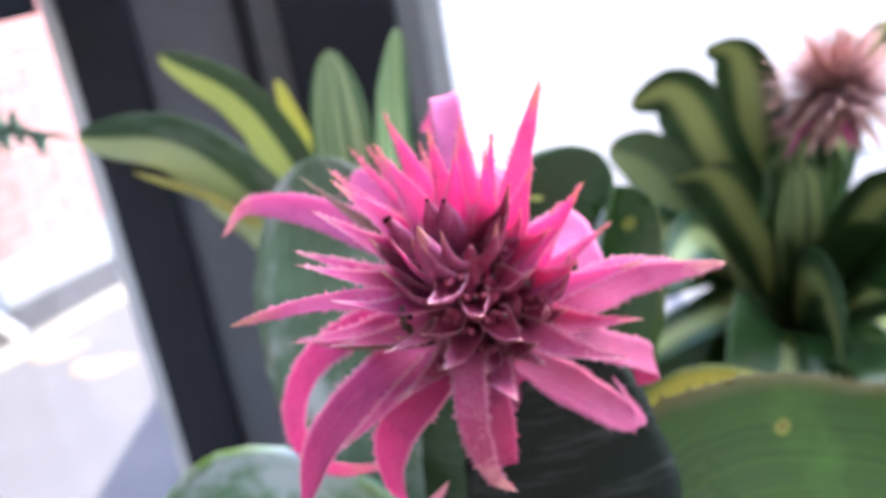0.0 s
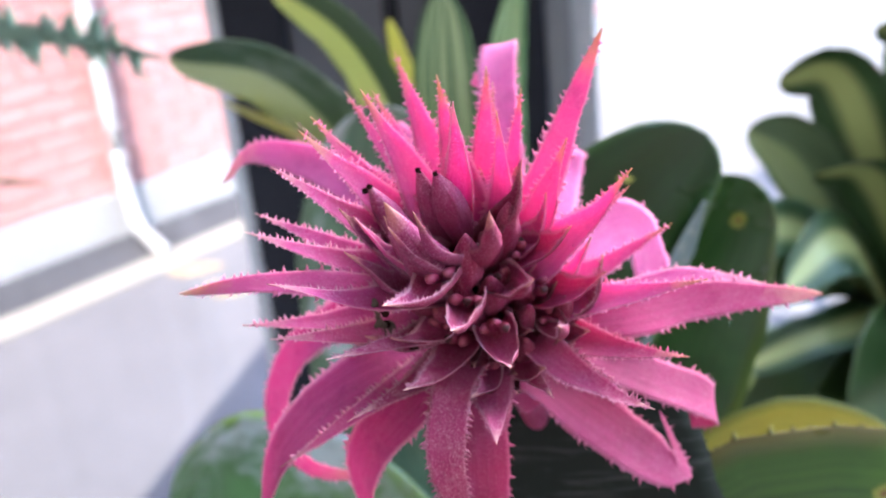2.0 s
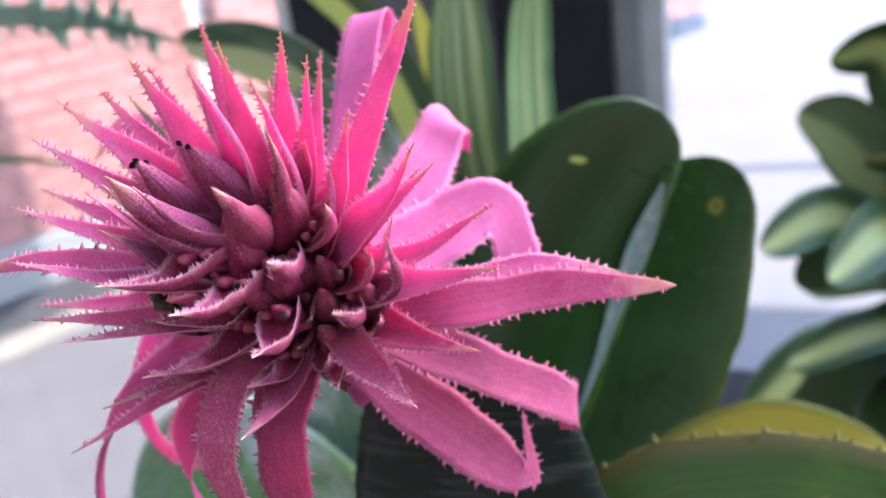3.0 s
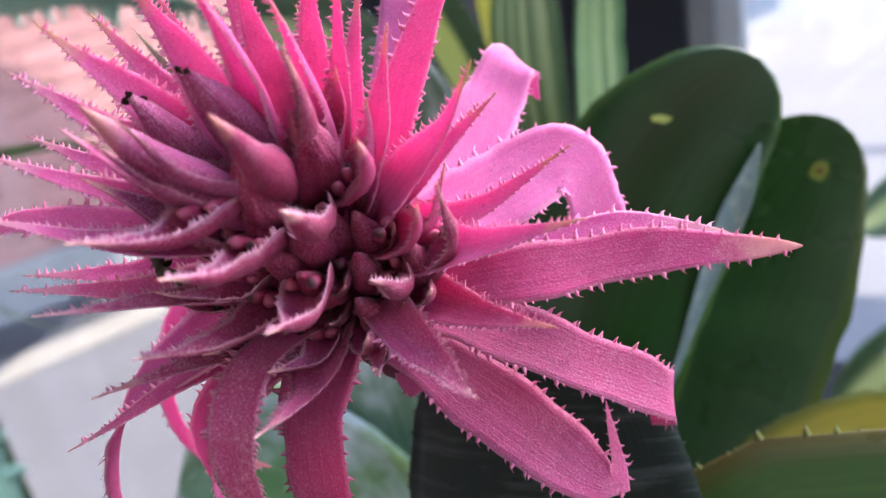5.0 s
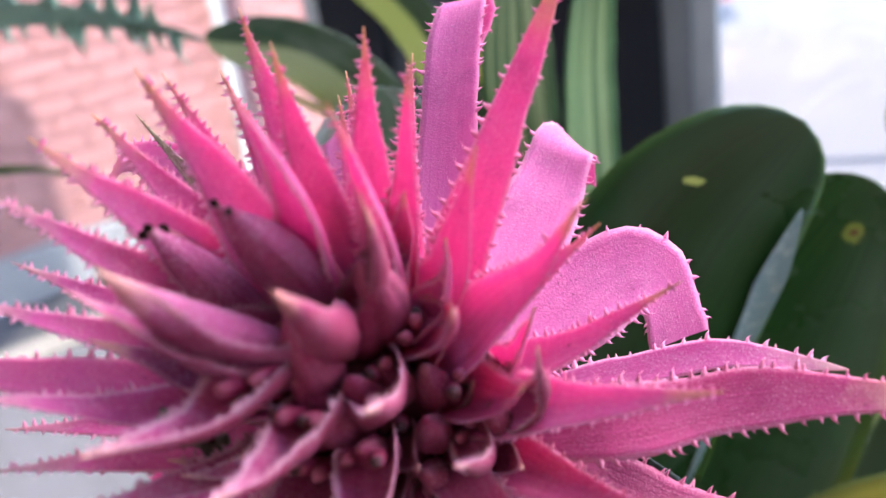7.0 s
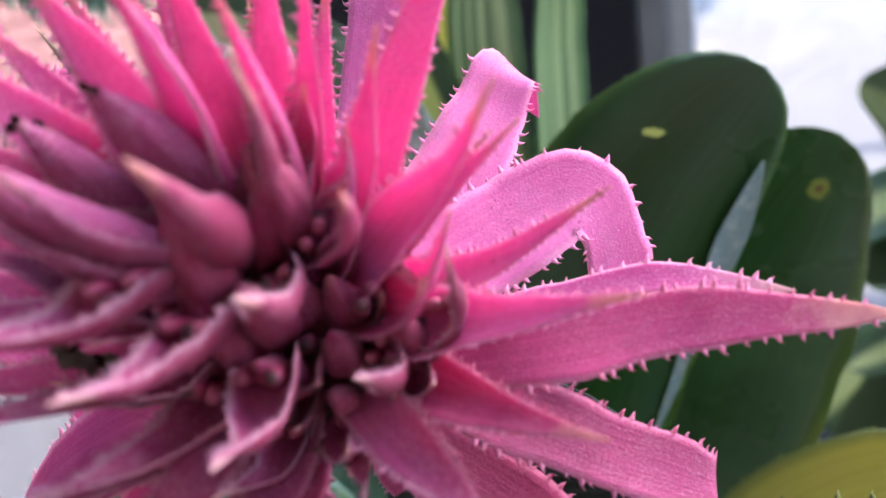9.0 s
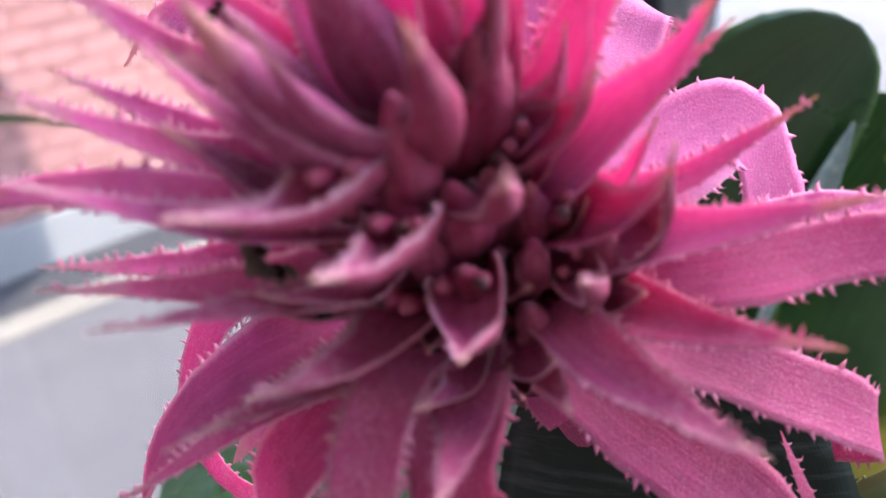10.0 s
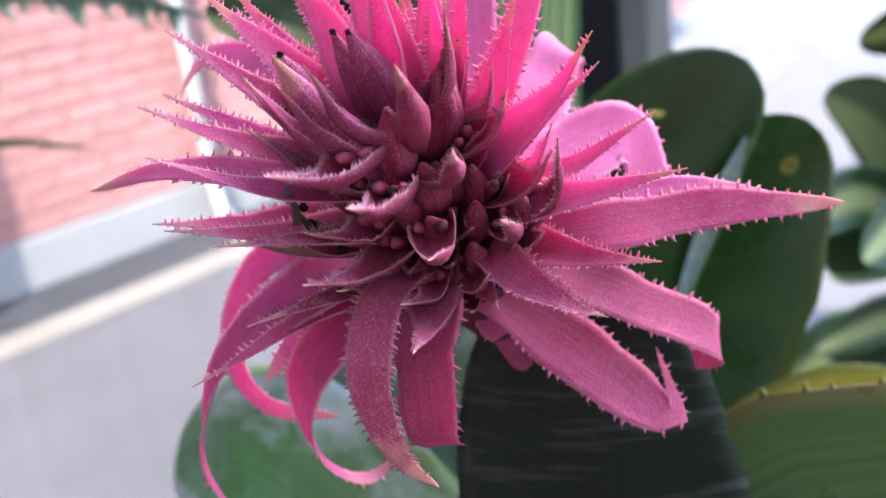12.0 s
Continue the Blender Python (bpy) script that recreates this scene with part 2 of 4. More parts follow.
# green leaf whose silvery reflections are painted on as bands
LEAF_PALE = leaf_material("green leaf with painted silver reflection", (0.036, 0.10, 0.026), (0.085, 0.18, 0.06), 4, edge=(0.14, 0.22, 0.04), silver=0.8, rough=0.26, gloss=0.7)
# glossy sheen put into the colour as silver patches over a lightened green
LEAF_SHEEN = leaf_material("green leaf with painted sheen", (0.045, 0.095, 0.05), (0.10, 0.17, 0.10), 4, silver=0.95, rough=0.3, gloss=0.5)
# turned-back leaf edge, the sky sheen on it put into pale colour
LEAF_FOLD = leaf_material("leaf fold with painted sheen", (0.12, 0.18, 0.18), (0.24, 0.31, 0.33), 24, silver=0.6, rough=0.3, gloss=0.6)
LEAF_OLIVE = leaf_material("olive leaf", (0.40, 0.35, 0.065), (0.56, 0.47, 0.11), 0, edge=(0.12, 0.15, 0.03), through=0.3)
LEAF_GREEN = leaf_material("mid green leaf", (0.020, 0.050, 0.010), (0.04, 0.085, 0.016), 0, edge=(0.14, 0.17, 0.04))
LEAF_STRIPE = leaf_material("variegated leaf", (0.018, 0.050, 0.017), (0.038, 0.085, 0.028), 0, stripe=(0.33, 0.38, 0.15))
LEAF_CREAM = leaf_material("striped pale leaf", (0.034, 0.085, 0.028), (0.07, 0.145, 0.05), 0, lines=(0.33, 0.40, 0.20))
LEAF_SAGE = leaf_material("pale sage leaf", (0.05, 0.09, 0.045), (0.10, 0.15, 0.07), 0, edge=(0.02, 0.05, 0.015), half=(0.20, 0.26, 0.11))
LEAF_HALF = leaf_material("leaf with a pale half", (0.032, 0.075, 0.032), (0.06, 0.13, 0.055), 5, silver=0.3, half=(0.42, 0.50, 0.27))
LEAF_LIME = leaf_material("leaf with a lime half", (0.022, 0.060, 0.016), (0.045, 0.10, 0.03), 0, half=(0.55, 0.60, 0.18))
LEAF_YELLOW = leaf_material("yellow leaf", (0.45, 0.42, 0.06), (0.6, 0.55, 0.12), 0)
LEAF_BLUE = leaf_material("blue green leaf", (0.09, 0.17, 0.13), (0.15, 0.26, 0.20), 0)


def plain(name, a, b2, scale, rough, metal=0.0, relief=0.2, depth=0.002, detail=5.0, gloss=0.3):
    m, nt, b = material(name, rough, metal)
    n = noise_tex(nt, scale, detail)
    fine = noise_tex(nt, scale * 14, 3.0)
    f = maths(nt, "ADD", maths(nt, "MULTIPLY", n, 0.7), maths(nt, "MULTIPLY", fine, 0.3))
    link(nt, mix(nt, ramp(nt, f, [(0.3, (0, 0, 0)), (0.7, (1, 1, 1))]), a, b2), b.inputs["Base Color"])
    b.inputs["Specular IOR Level"].default_value = gloss
    bump(nt, b, fine, relief, depth)
    return m


DRIED = plain("dried floret", (0.012, 0.006, 0.006), (0.06, 0.03, 0.025), 900, 1.0, relief=0.8, gloss=0.02)
HUSK = plain("grey withered husk", (0.09, 0.065, 0.055), (0.24, 0.19, 0.15), 500, 0.95, relief=0.8)
# maroon core, its colour darkened for the shade deep in the head
CORE = plain("maroon core with shade painted in", (0.05, 0.006, 0.016), (0.12, 0.012, 0.035), 400, 0.8)
BLACK = plain("black powder coat", (0.006, 0.006, 0.008), (0.009, 0.009, 0.012), 6, 0.75, gloss=0.1)
CHARCOAL = plain("charcoal panel", (0.032, 0.033, 0.039), (0.046, 0.047, 0.055), 3, 0.6)
ALU = plain("grey aluminium", (0.16, 0.16, 0.17), (0.24, 0.24, 0.25), 8, 0.5, 0.2)
STEEL = plain("dark grey aluminium", (0.07, 0.07, 0.075), (0.11, 0.11, 0.115), 8, 0.55, 0.2)
CONCRETE = plain("grey paving", (0.056, 0.054, 0.058), (0.084, 0.080, 0.086), 1.6, 0.85)
SLAB = plain("pale concrete slabs", (0.092, 0.088, 0.090), (0.118, 0.112, 0.114), 0.8, 0.85)
GUTTER = plain("dark asphalt", (0.02, 0.02, 0.024), (0.036, 0.036, 0.04), 3, 0.9)
# paving strip in the sun, its light put into a paler colour
SUNLIT_STRIP = plain("sunlit paving strip", (0.125, 0.112, 0.098), (0.16, 0.146, 0.128), 4, 0.85)
RENDER_WHITE = plain("white render", (0.14, 0.137, 0.14), (0.175, 0.171, 0.175), 2, 0.8)
WHITE_PLASTIC = plain("white plastic pipe", (0.19, 0.186, 0.19), (0.23, 0.226, 0.23), 6, 0.5)
PLASTER = plain("interior plaster", (0.29, 0.27, 0.255), (0.34, 0.32, 0.30), 2, 0.9)
FLOORING = plain("grey floor", (0.10, 0.10, 0.10), (0.15, 0.145, 0.14), 3, 0.5)
MORTAR = plain("mortar", (0.215, 0.110, 0.104), (0.245, 0.130, 0.122), 20, 0.95)
POT = plain("black plastic pot", (0.012, 0.012, 0.013), (0.022, 0.022, 0.023), 30, 0.45)
SOIL = plain("potting soil", (0.02, 0.013, 0.008), (0.05, 0.035, 0.02), 60, 1.0, relief=0.8, depth=0.004)
YELLOW = plain("worn yellow paint", (0.15, 0.108, 0.065), (0.20, 0.15, 0.095), 8, 0.8)


def brick_material():
    m, nt, b = material("red brick", 0.9)
    info = nt.nodes.new("ShaderNodeObjectInfo")
    tone = ramp(nt, info.outputs["Random"], [(0.0, (0.195, 0.082, 0.080)), (0.5, (0.215, 0.095, 0.093)), (1.0, (0.24, 0.108, 0.106))])
    n = noise_tex(nt, 30, 5)
    link(nt, mix(nt, maths(nt, "MULTIPLY", n, 0.4), tone, (0.25, 0.135, 0.115)), b.inputs["Base Color"])
    bump(nt, b, n, 0.4, 0.003)
    return m


BRICK = brick_material()


def glass_material():
    m, nt, b = material("window glass", 0.02)
    tr = nt.nodes.new("ShaderNodeBsdfTransparent")
    gl = nt.nodes.new("ShaderNodeBsdfGlossy")
    gl.inputs["Roughness"].default_value = 0.02
    mx = nt.nodes.new("ShaderNodeMixShader")
    mx.inputs[0].default_value = 0.05
    link(nt, tr.outputs[0], mx.inputs[1])
    link(nt, gl.outputs[0], mx.inputs[2])
    link(nt, mx.outputs[0], nt.nodes["Material Output"].inputs[0])
    return m


GLASS = glass_material()


# ---- building helpers ----
def mesh_from(name, bm, mat, smooth=True):
    me = bpy.data.meshes.new(name)
    bmesh.ops.recalc_face_normals(bm, faces=bm.faces)
    bm.to_mesh(me)
    bm.free()
    for mt in mat if isinstance(mat, (list, tuple)) else [mat]:
        me.materials.append(mt)
    if smooth:
        me.shade_smooth()
    return me


def part(name, bm, mat, parent=None, label="", smooth=True):
    ob = new(name, mesh_from(name, bm, mat, smooth))
    if parent is not None:
        ob.parent = parent
        ob.matrix_parent_inverse = parent.matrix_basis.inverted()
    return tagged(ob, label)


def anchor(name, at, label, category, group=""):
    ob = new(name)
    ob.empty_display_size = 0.02
    ob.location = at
    ob.matrix_basis = Matrix.Translation(at)
    return tagged(ob, label, category, group)


def add_box(bm, lo, hi, bevel=0.0):
    made = bmesh.ops.create_cube(bm, size=1.0, matrix=Matrix.Translation([(a + b) / 2 for a, b in zip(lo, hi)]) @ Matrix.Diagonal((*[b - a for a, b in zip(lo, hi)], 1)))
    if bevel:
        edges = {e for v in made["verts"] for e in v.link_edges}
        bmesh.ops.bevel(bm, geom=list(edges), offset=bevel, segments=2, affect="EDGES", profile=0.5)
    return bm


def box(lo, hi, bevel=0.0):
    return add_box(bmesh.new(), lo, hi, bevel)


def structure(name, bm, mat, label, category, smooth=False):
    return tagged(part(name, bm, mat, smooth=smooth), label, category, kind="structure")


def spline(points, n):
    """n + 1 places along a smooth line through the points, at even lengths."""
    p = [Vector(q) for q in points]
    p = [p[0] * 2 - p[1], *p, p[-1] * 2 - p[-2]]
    fine = []
    for a, b, c, d in zip(p, p[1:], p[2:], p[3:]):
        for k in range(24):
            t = k / 24
            fine.append(0.5 * ((2 * b) + (c - a) * t + (2 * a - 5 * b + 4 * c - d) * t * t + (3 * b - a - 3 * c + d) * t ** 3))
    fine.append(p[-2])
    run = [0.0]
    for a, b in zip(fine, fine[1:]):
        run.append(run[-1] + (b - a).length)
    out, k = [], 0
    for i in range(n + 1):
        want = run[-1] * i / n
        while k < len(run) - 2 and run[k + 1] < want:
            k += 1
        f = (want - run[k]) / max(run[k + 1] - run[k], 1e-9)
        out.append(fine[k].lerp(fine[k + 1], min(max(f, 0), 1)))
    return out, run[-1]


def lance(t):
    """The width of a bract along its length: clasping base, belly, long point."""
    return min(1.0, 0.80 + 1.6 * t) * (1 - t) ** 0.85 * 1.06 + 0.014


def dart(t):
    """A triangular bract: a broad clasping base and a long straight point."""
    return 0.78 + 0.22 * min(1.0, t / 0.16) if t < 0.16 else (1 - (t - 0.16) / 0.84) ** 1.25 + 0.014


def strap(t):
    """A strap leaf with a rounded end."""
    e = max(0.0, (t - 0.74) / 0.26)
    return (0.62 + 0.38 * math.sin(min(1, t * 1.25) * math.pi / 2)) * max(0.0, 1 - e ** 2.2) ** 0.5 + 0.01


def blunt(t):
    """A broad bract whose end is folded away."""
    return min(1.0, 0.6 + 1.6 * t) * (1 - 0.34 * t ** 2)


def hook(t):
    """A broad bract that runs out into a thin curled point."""
    if t < 0.5:
        return min(1.0, 0.65 + 1.2 * t)
    return 1 - 0.78 * ((t - 0.5) / 0.26) ** 1.6 if t < 0.76 else 0.22 * (1 - t) / 0.24 + 0.01


def flap(t):
    """A turned-back margin: a thin line below that opens into a wide tongue."""
    return (0.14 + 0.86 * max(0.0, (t - 0.25) / 0.55) ** 1.3 if t < 0.8 else 1 - 0.93 * ((t - 0.8) / 0.2) ** 1.6) + 0.01


def pointed(t):
    return min(1.0, 0.7 + t) * max(0.0, 1 - t ** 2.6) ** 0.8 + 0.01


def blade(points, width, up, shape=lance, cup=90.0, cup_end=40.0, thick=0.0007, rings=14, across=6, spines=0.0, spine=0.0012, wave=0.0, twist=0.0, seed=0):
    """A bract or leaf along points. up: the side that its hollow faces at the base."""
    rnd = random.Random(seed)
    fine, length = spline(points, 240)
    k1, k2 = rnd.uniform(0, 50), rnd.uniform(0, 50)
    fine = [p + noise.noise_vector((k1, i * 0.012, k2)) * (width * 0.07 * math.sin(math.pi * i / 240)) for i, p in enumerate(fine)]
    steps = [1 - (1 - i / rings) ** 1.7 for i in range(rings + 1)]
    path = [fine[round(240 * t)] for t in steps]
    bm = bmesh.new()
    uvl = bm.loops.layers.uv.new("UVMap")
    n = Vector(up)
    tops, lows, frames = [], [], []
    ph = rnd.uniform(0, 6.28)
    for i, p in enumerate(path):
        t = steps[i]
        k = round(240 * t)
        tan = (fine[min(k + 4, 240)] - fine[max(k - 4, 0)]).normalized()
        n = (n - tan * n.dot(tan)).normalized()
        m = Matrix.Rotation(radians(twist) * t, 3, tan) @ n
        side = tan.cross(m).normalized()
        w = width * shape(t)
        arc = radians(max(4.0, cup + (cup_end - cup) * t))
        rho = w / arc
        th = thick * (0.35 + 0.65 * (1 - t))
        top, low = [], []
        for j in range(across + 1):
            u = j / across
            ragged = 1 + 0.16 * noise.noise((k1 + (5 if u > 0.5 else 0), t * 6, 0.5)) + 0.07 * noise.noise((k2 + (5 if u > 0.5 else 0), t * 22, 0.5))
            a = (u - 0.5) * arc * ragged
            edge = 1 - abs(2 * u - 1) ** 2
            rip = wave * w * (abs(2 * u - 1) ** 2) * math.sin(ph + t * 16 + (3 if u > 0.5 else 0))
            q = p + side * (rho * math.sin(a)) + m * (rho * (1 - math.cos(a)) + rip)
            inward = (m * math.cos(a) - side * math.sin(a)) * (th * (0.25 + 0.75 * edge)) / 2
            top.append(bm.verts.new(q + inward))
            low.append(bm.verts.new(q - inward))
        tops.append(top)
        lows.append(low)
        frames.append((side, m, tan))
    where = {}
    for i in range(rings + 1):
        for j in range(across + 1):
            where[tops[i][j]] = where[lows[i][j]] = (j / across, steps[i] * (0.76 if shape in (blunt, hook) else 1.0))
    for i in range(rings):
        for j in range(across):
            bm.faces.new((tops[i][j], tops[i][j + 1], tops[i + 1][j + 1], tops[i + 1][j]))
            bm.faces.new((lows[i][j], lows[i + 1][j], lows[i + 1][j + 1], lows[i][j + 1])).material_index = 1
        for j in (0, across):
            bm.faces.new((tops[i][j], tops[i + 1][j], lows[i + 1][j], lows[i][j]))
    for i in (0, rings):
        for j in range(across):
            bm.faces.new((tops[i][j], lows[i][j], lows[i][j + 1], tops[i][j + 1]))
    if spines:
        count = int(length / spines)
        for j, sgn in ((0, -1), (across, 1)):
            for k in range(count):
                t = (k + rnd.uniform(0.1, 0.9)) / count
                if t < 0.16 or t > 0.97:
                    continue
                i = max(k2 for k2 in range(rings) if steps[k2] <= t)
                f = (t - steps[i]) / (steps[i + 1] - steps[i])
                q = (tops[i][j].co.lerp(tops[i + 1][j].co, f) + lows[i][j].co.lerp(lows[i + 1][j].co, f)) / 2
                side, m, tan = frames[i]
                arc = radians(cup + (cup_end - cup) * t) / 2
                out = side * (sgn * math.cos(arc)) + m * math.sin(arc)
                s = spine * rnd.choice((0.55, 0.8, 0.95, 1.1, 1.25)) * (1 - 0.35 * t)
                lean = out * rnd.uniform(0.75, 1.1) + m * rnd.uniform(-0.35, 0.35)
                back = q - out * s * 0.15
                knee = q + lean * s * 0.55 + tan * s * rnd.uniform(0.0, 0.15)
                tip = q + lean * s * 0.95 + tan * s * rnd.uniform(0.1, 0.75)
                foot = [back + tan * s * 0.36, back - tan * s * 0.46, back + m * s * 0.16]
                mid = [knee + tan * s * 0.15, knee - tan * s * 0.17, knee + m * s * 0.09]
                lo, hi, end = [bm.verts.new(c) for c in foot], [bm.verts.new(c) for c in mid], bm.verts.new(tip)
                where.update({v: (0.02, 0.4) for v in lo})
                where.update({v: (0.03, 0.7) for v in hi})
                where[end] = (0.03, 0.93)
                for a in range(3):
                    b = (a + 1) % 3
                    bm.faces.new((lo[a], lo[b], hi[b], hi[a]))
                    bm.faces.new((hi[a], hi[b], end))
    for face in bm.faces:
        for loop in face.loops:
            loop[uvl].uv = where[loop.vert]
    return bm


def tube(points, radii, sides=12, rings=24, seed=0, vmax=1.0):
    path, _ = spline(points, rings)
    bm = bmesh.new()
    uvl = bm.loops.layers.uv.new("UVMap")
    n = Vector((0.3, 0.9, 0.1))
    loops = []
    for i, p in enumerate(path):
        t = i / rings
        tan = (path[min(i + 1, rings)] - path[max(i - 1, 0)]).normalized()
        n = (n - tan * n.dot(tan)).normalized()
        b = tan.cross(n)
        k = t * (len(radii) - 1)
        a = min(int(k), len(radii) - 2)
        r = radii[a] + (radii[a + 1] - radii[a]) * (k - a)
        loops.append([bm.verts.new(p + n * r * math.cos(6.2832 * j / sides) + b * r * math.sin(6.2832 * j / sides)) for j in range(sides)])
    where = {v: (j / sides, i / rings * vmax) for i, l in enumerate(loops) for j, v in enumerate(l)}
    for a, b in zip(loops, loops[1:]):
        for j in range(sides):
            bm.faces.new((a[j], a[(j + 1) % sides], b[(j + 1) % sides], b[j]))
    bm.faces.new(loops[0][::-1])
    bm.faces.new(loops[-1])
    for face in bm.faces:
        for loop in face.loops:
            loop[uvl].uv = where[loop.vert]
    return bm


def turned(profile, sides=40):
    """A turned shape round z from (radius, height) pairs."""
    bm = bmesh.new()
    loops = [[bm.verts.new((r * math.cos(6.2832 * j / sides), r * math.sin(6.2832 * j / sides), z)) for j in range(sides)] for r, z in profile]
    for a, b in zip(loops, loops[1:]):
        for j in range(sides):
            bm.faces.new((a[j], a[(j + 1) % sides], b[(j + 1) % sides], b[j]))
    return bm


def potted(name, at, pot_r, pot_h, label, rim=0.012):
    """A plant's anchor with its pot and soil."""
    plant = anchor(name, at, label, "plant")
    r0 = pot_r * 0.74
    bm = turned([(0.001, 0), (r0, 0), (pot_r - 0.004, pot_h - 0.03), (pot_r + rim * 0.4, pot_h - 0.028), (pot_r + rim * 0.5, pot_h), (pot_r - 0.003, pot_h), (pot_r - 0.008, pot_h - 0.03), (r0 - 0.004, 0.02), (0.001, 0.02)])
    bmesh.ops.translate(bm, verts=bm.verts, vec=at)
    part("pot", bm, POT, plant, "black plastic nursery pot")
    bm = turned([(0.0008, pot_h - 0.012), (pot_r * 0.5, pot_h - 0.014), (pot_r - 0.009, pot_h - 0.02), (pot_r - 0.012, pot_h - 0.05), (0.0008, pot_h - 0.05)])
    for v in bm.verts:
        v.co += noise.noise_vector(v.co * 60) * 0.002
    bmesh.ops.translate(bm, verts=bm.verts, vec=at)
    part("soil", bm, SOIL, plant)
    return plant


# ---- the setting ----
GROUND_Z, BENCH_Z = 0.0, 0.72
structure("ground", box((-60, -60, -0.3), (60, 60, GROUND_Z)), CONCRETE, "pale grey concrete pavement outside the windows", "pavement")

# the brick wall across the pavement, with its white plinth
WALL_A, WALL_B = Vector((-3.60, 0.80, 0)), Vector((-1.10, 5.70, 0))
ALONG = (WALL_B - WALL_A).normalized()
OUT = Vector((ALONG.y, -ALONG.x, 0))


def along_wall(s, out, z):
    return WALL_A + ALONG * s + OUT * out + Vector((0, 0, z))


WALL_M = Matrix.Translation(WALL_A) @ Matrix.Rotation(math.atan2(ALONG.y, ALONG.x), 4, "Z")
LONG = (WALL_B - WALL_A).length


def wall_box(lo, hi, bevel=0.0):
    bm = box(lo, hi, bevel)
    bmesh.ops.transform(bm, matrix=WALL_M, verts=bm.verts)
    return bm


wall_brick = structure("wall_brick", wall_box((-1, 0.012, 0), (LONG + 1, 0.3, 3.4)), MORTAR, "red brick garden wall in sunlight across the pavement", "brick wall")
structure("plinth", wall_box((-1, -0.035, 0), (LONG + 1, 0.012, 0.20), 0.006), RENDER_WHITE, "white rendered plinth along the brick wall", "plinth")
structure("gutter", wall_box((-1, -0.40, 0.0), (LONG + 1, -0.035, 0.006)), GUTTER, "dark asphalt strip along the foot of the wall", "gutter")
# stand-in for the band of paving that the sun reaches
structure("kerb", wall_box((-1, -0.57, 0.0), (LONG + 1, -0.40, 0.014), 0.004), SUNLIT_STRIP, "pale strip beside the gutter, painted as sunlit paving", "kerb")

# the white building across the street ahead
# unseen block, added only to cast shadow on the brick wall
structure("wall_shade_block", box((-6.5, -2.0, 0.0), (-2.17, 0.15, 3.4)), PLASTER, "unseen block added to shadow one end of the brick wall", "house")
structure("facade", box((-6.0, 22.0, 0), (40, 22.4, 10)), RENDER_WHITE, "pale sunlit rendered facade across the street", "facade")
structure("pavement", box((-0.5, 1.45, 0.0), (40, 22.0, 0.01)), SLAB, "pale concrete paving in front of the window", "pavement")

# the room: floor, back and side walls, ceiling
structure("floor", box((-0.64, -1.6, 0.0), (3.4, 1.34, 0.03)), FLOORING, "grey floor inside the window", "floor")
# unseen glass roof added for sky light; the ceiling cuts light from behind
structure("ceiling", box((-0.72, -1.7, 2.75), (3.5, -0.15, 2.83)), PLASTER, "unseen plain ceiling added to cut light from behind", "ceiling")
roof_pane = structure("glass_roof", box((-0.72, -0.15, 2.80), (3.5, 1.42, 2.808)), GLASS, "unseen glass roof added to let sky light in", "glass roof")
roof_pane.visible_shadow = False
for k in range(6):
    structure("rafter", box((-0.72 + k * 0.84, -0.15, 2.72), (-0.68 + k * 0.84, 1.36, 2.80), 0.004), BLACK, "slim black rafter under the added glass roof", "rafter")
structure("wall_back", box((-0.64, -1.7, 0.0), (3.4, -1.6, 2.75)), PLASTER, "plain light wall behind the viewer", "wall")
# unseen block, added to keep direct sun off the porch
structure("house", box((-0.20, -4.6, 0.0), (4.2, -1.7, 3.2)), PLASTER, "unseen plain block added behind the porch against the sun", "house")
# right wall with an unseen end window, added to bring in side light
structure("wall_right", box((3.4, -1.7, 0.0), (3.5, 1.42, 0.85)), PLASTER, "low light wall under the added end window", "wall")
structure("wall_right", box((3.4, -1.7, 0.85), (3.5, -0.4, 2.75)), PLASTER, "plain light side wall", "wall")
pane = structure("window_end", box((3.44, -0.4, 0.85), (3.446, 1.42, 2.75)), GLASS, "unseen end window pane added for light from the right", "window")
pane.visible_shadow = False
structure("wall_left", box((-0.72, -1.7, 0.0), (-0.64, -0.25, 2.75)), PLASTER, "plain light wall beside the side window", "wall")

# front window: charcoal corner panel, black mullion, grey aluminium jamb, open view to the street
FY = 1.30
structure("corner_panel", box((-0.56, FY, 0.03), (-0.17, FY + 0.05, 2.75)), CHARCOAL, "charcoal metal corner panel between the windows", "panel")
structure("corner_post", box((-0.535, FY - 0.03, 0.03), (-0.445, FY, 2.75), 0.004), BLACK, "black vertical corner post", "window post")
structure("panel_joint", box((-0.305, FY - 0.012, 0.03), (-0.285, FY, 2.75), 0.002), BLACK, "thin black joint strip on the panel", "trim")
structure("mullion", box((-0.235, FY - 0.05, 0.03), (-0.083, FY + 0.05, 2.75), 0.004), BLACK, "black window mullion", "window post")
structure("jamb", box((-0.083, FY - 0.035, 0.03), (-0.050, FY + 0.05, 2.75), 0.003), STEEL, "dark grey inner window jamb", "window jamb")
structure("jamb", box((-0.050, FY - 0.022, 0.03), (-0.02, FY + 0.05, 2.75), 0.003), ALU, "grey aluminium window jamb", "window jamb")
structure("corner_jamb", box((-0.56, FY - 0.02, 0.03), (-0.535, FY + 0.06, 2.75), 0.004), ALU, "light grey aluminium corner strip", "window jamb")
structure("window_front_head", box((-0.02, FY - 0.02, 2.69), (3.4, FY + 0.02, 2.75), 0.004), BLACK, "black head of the front window", "window head")
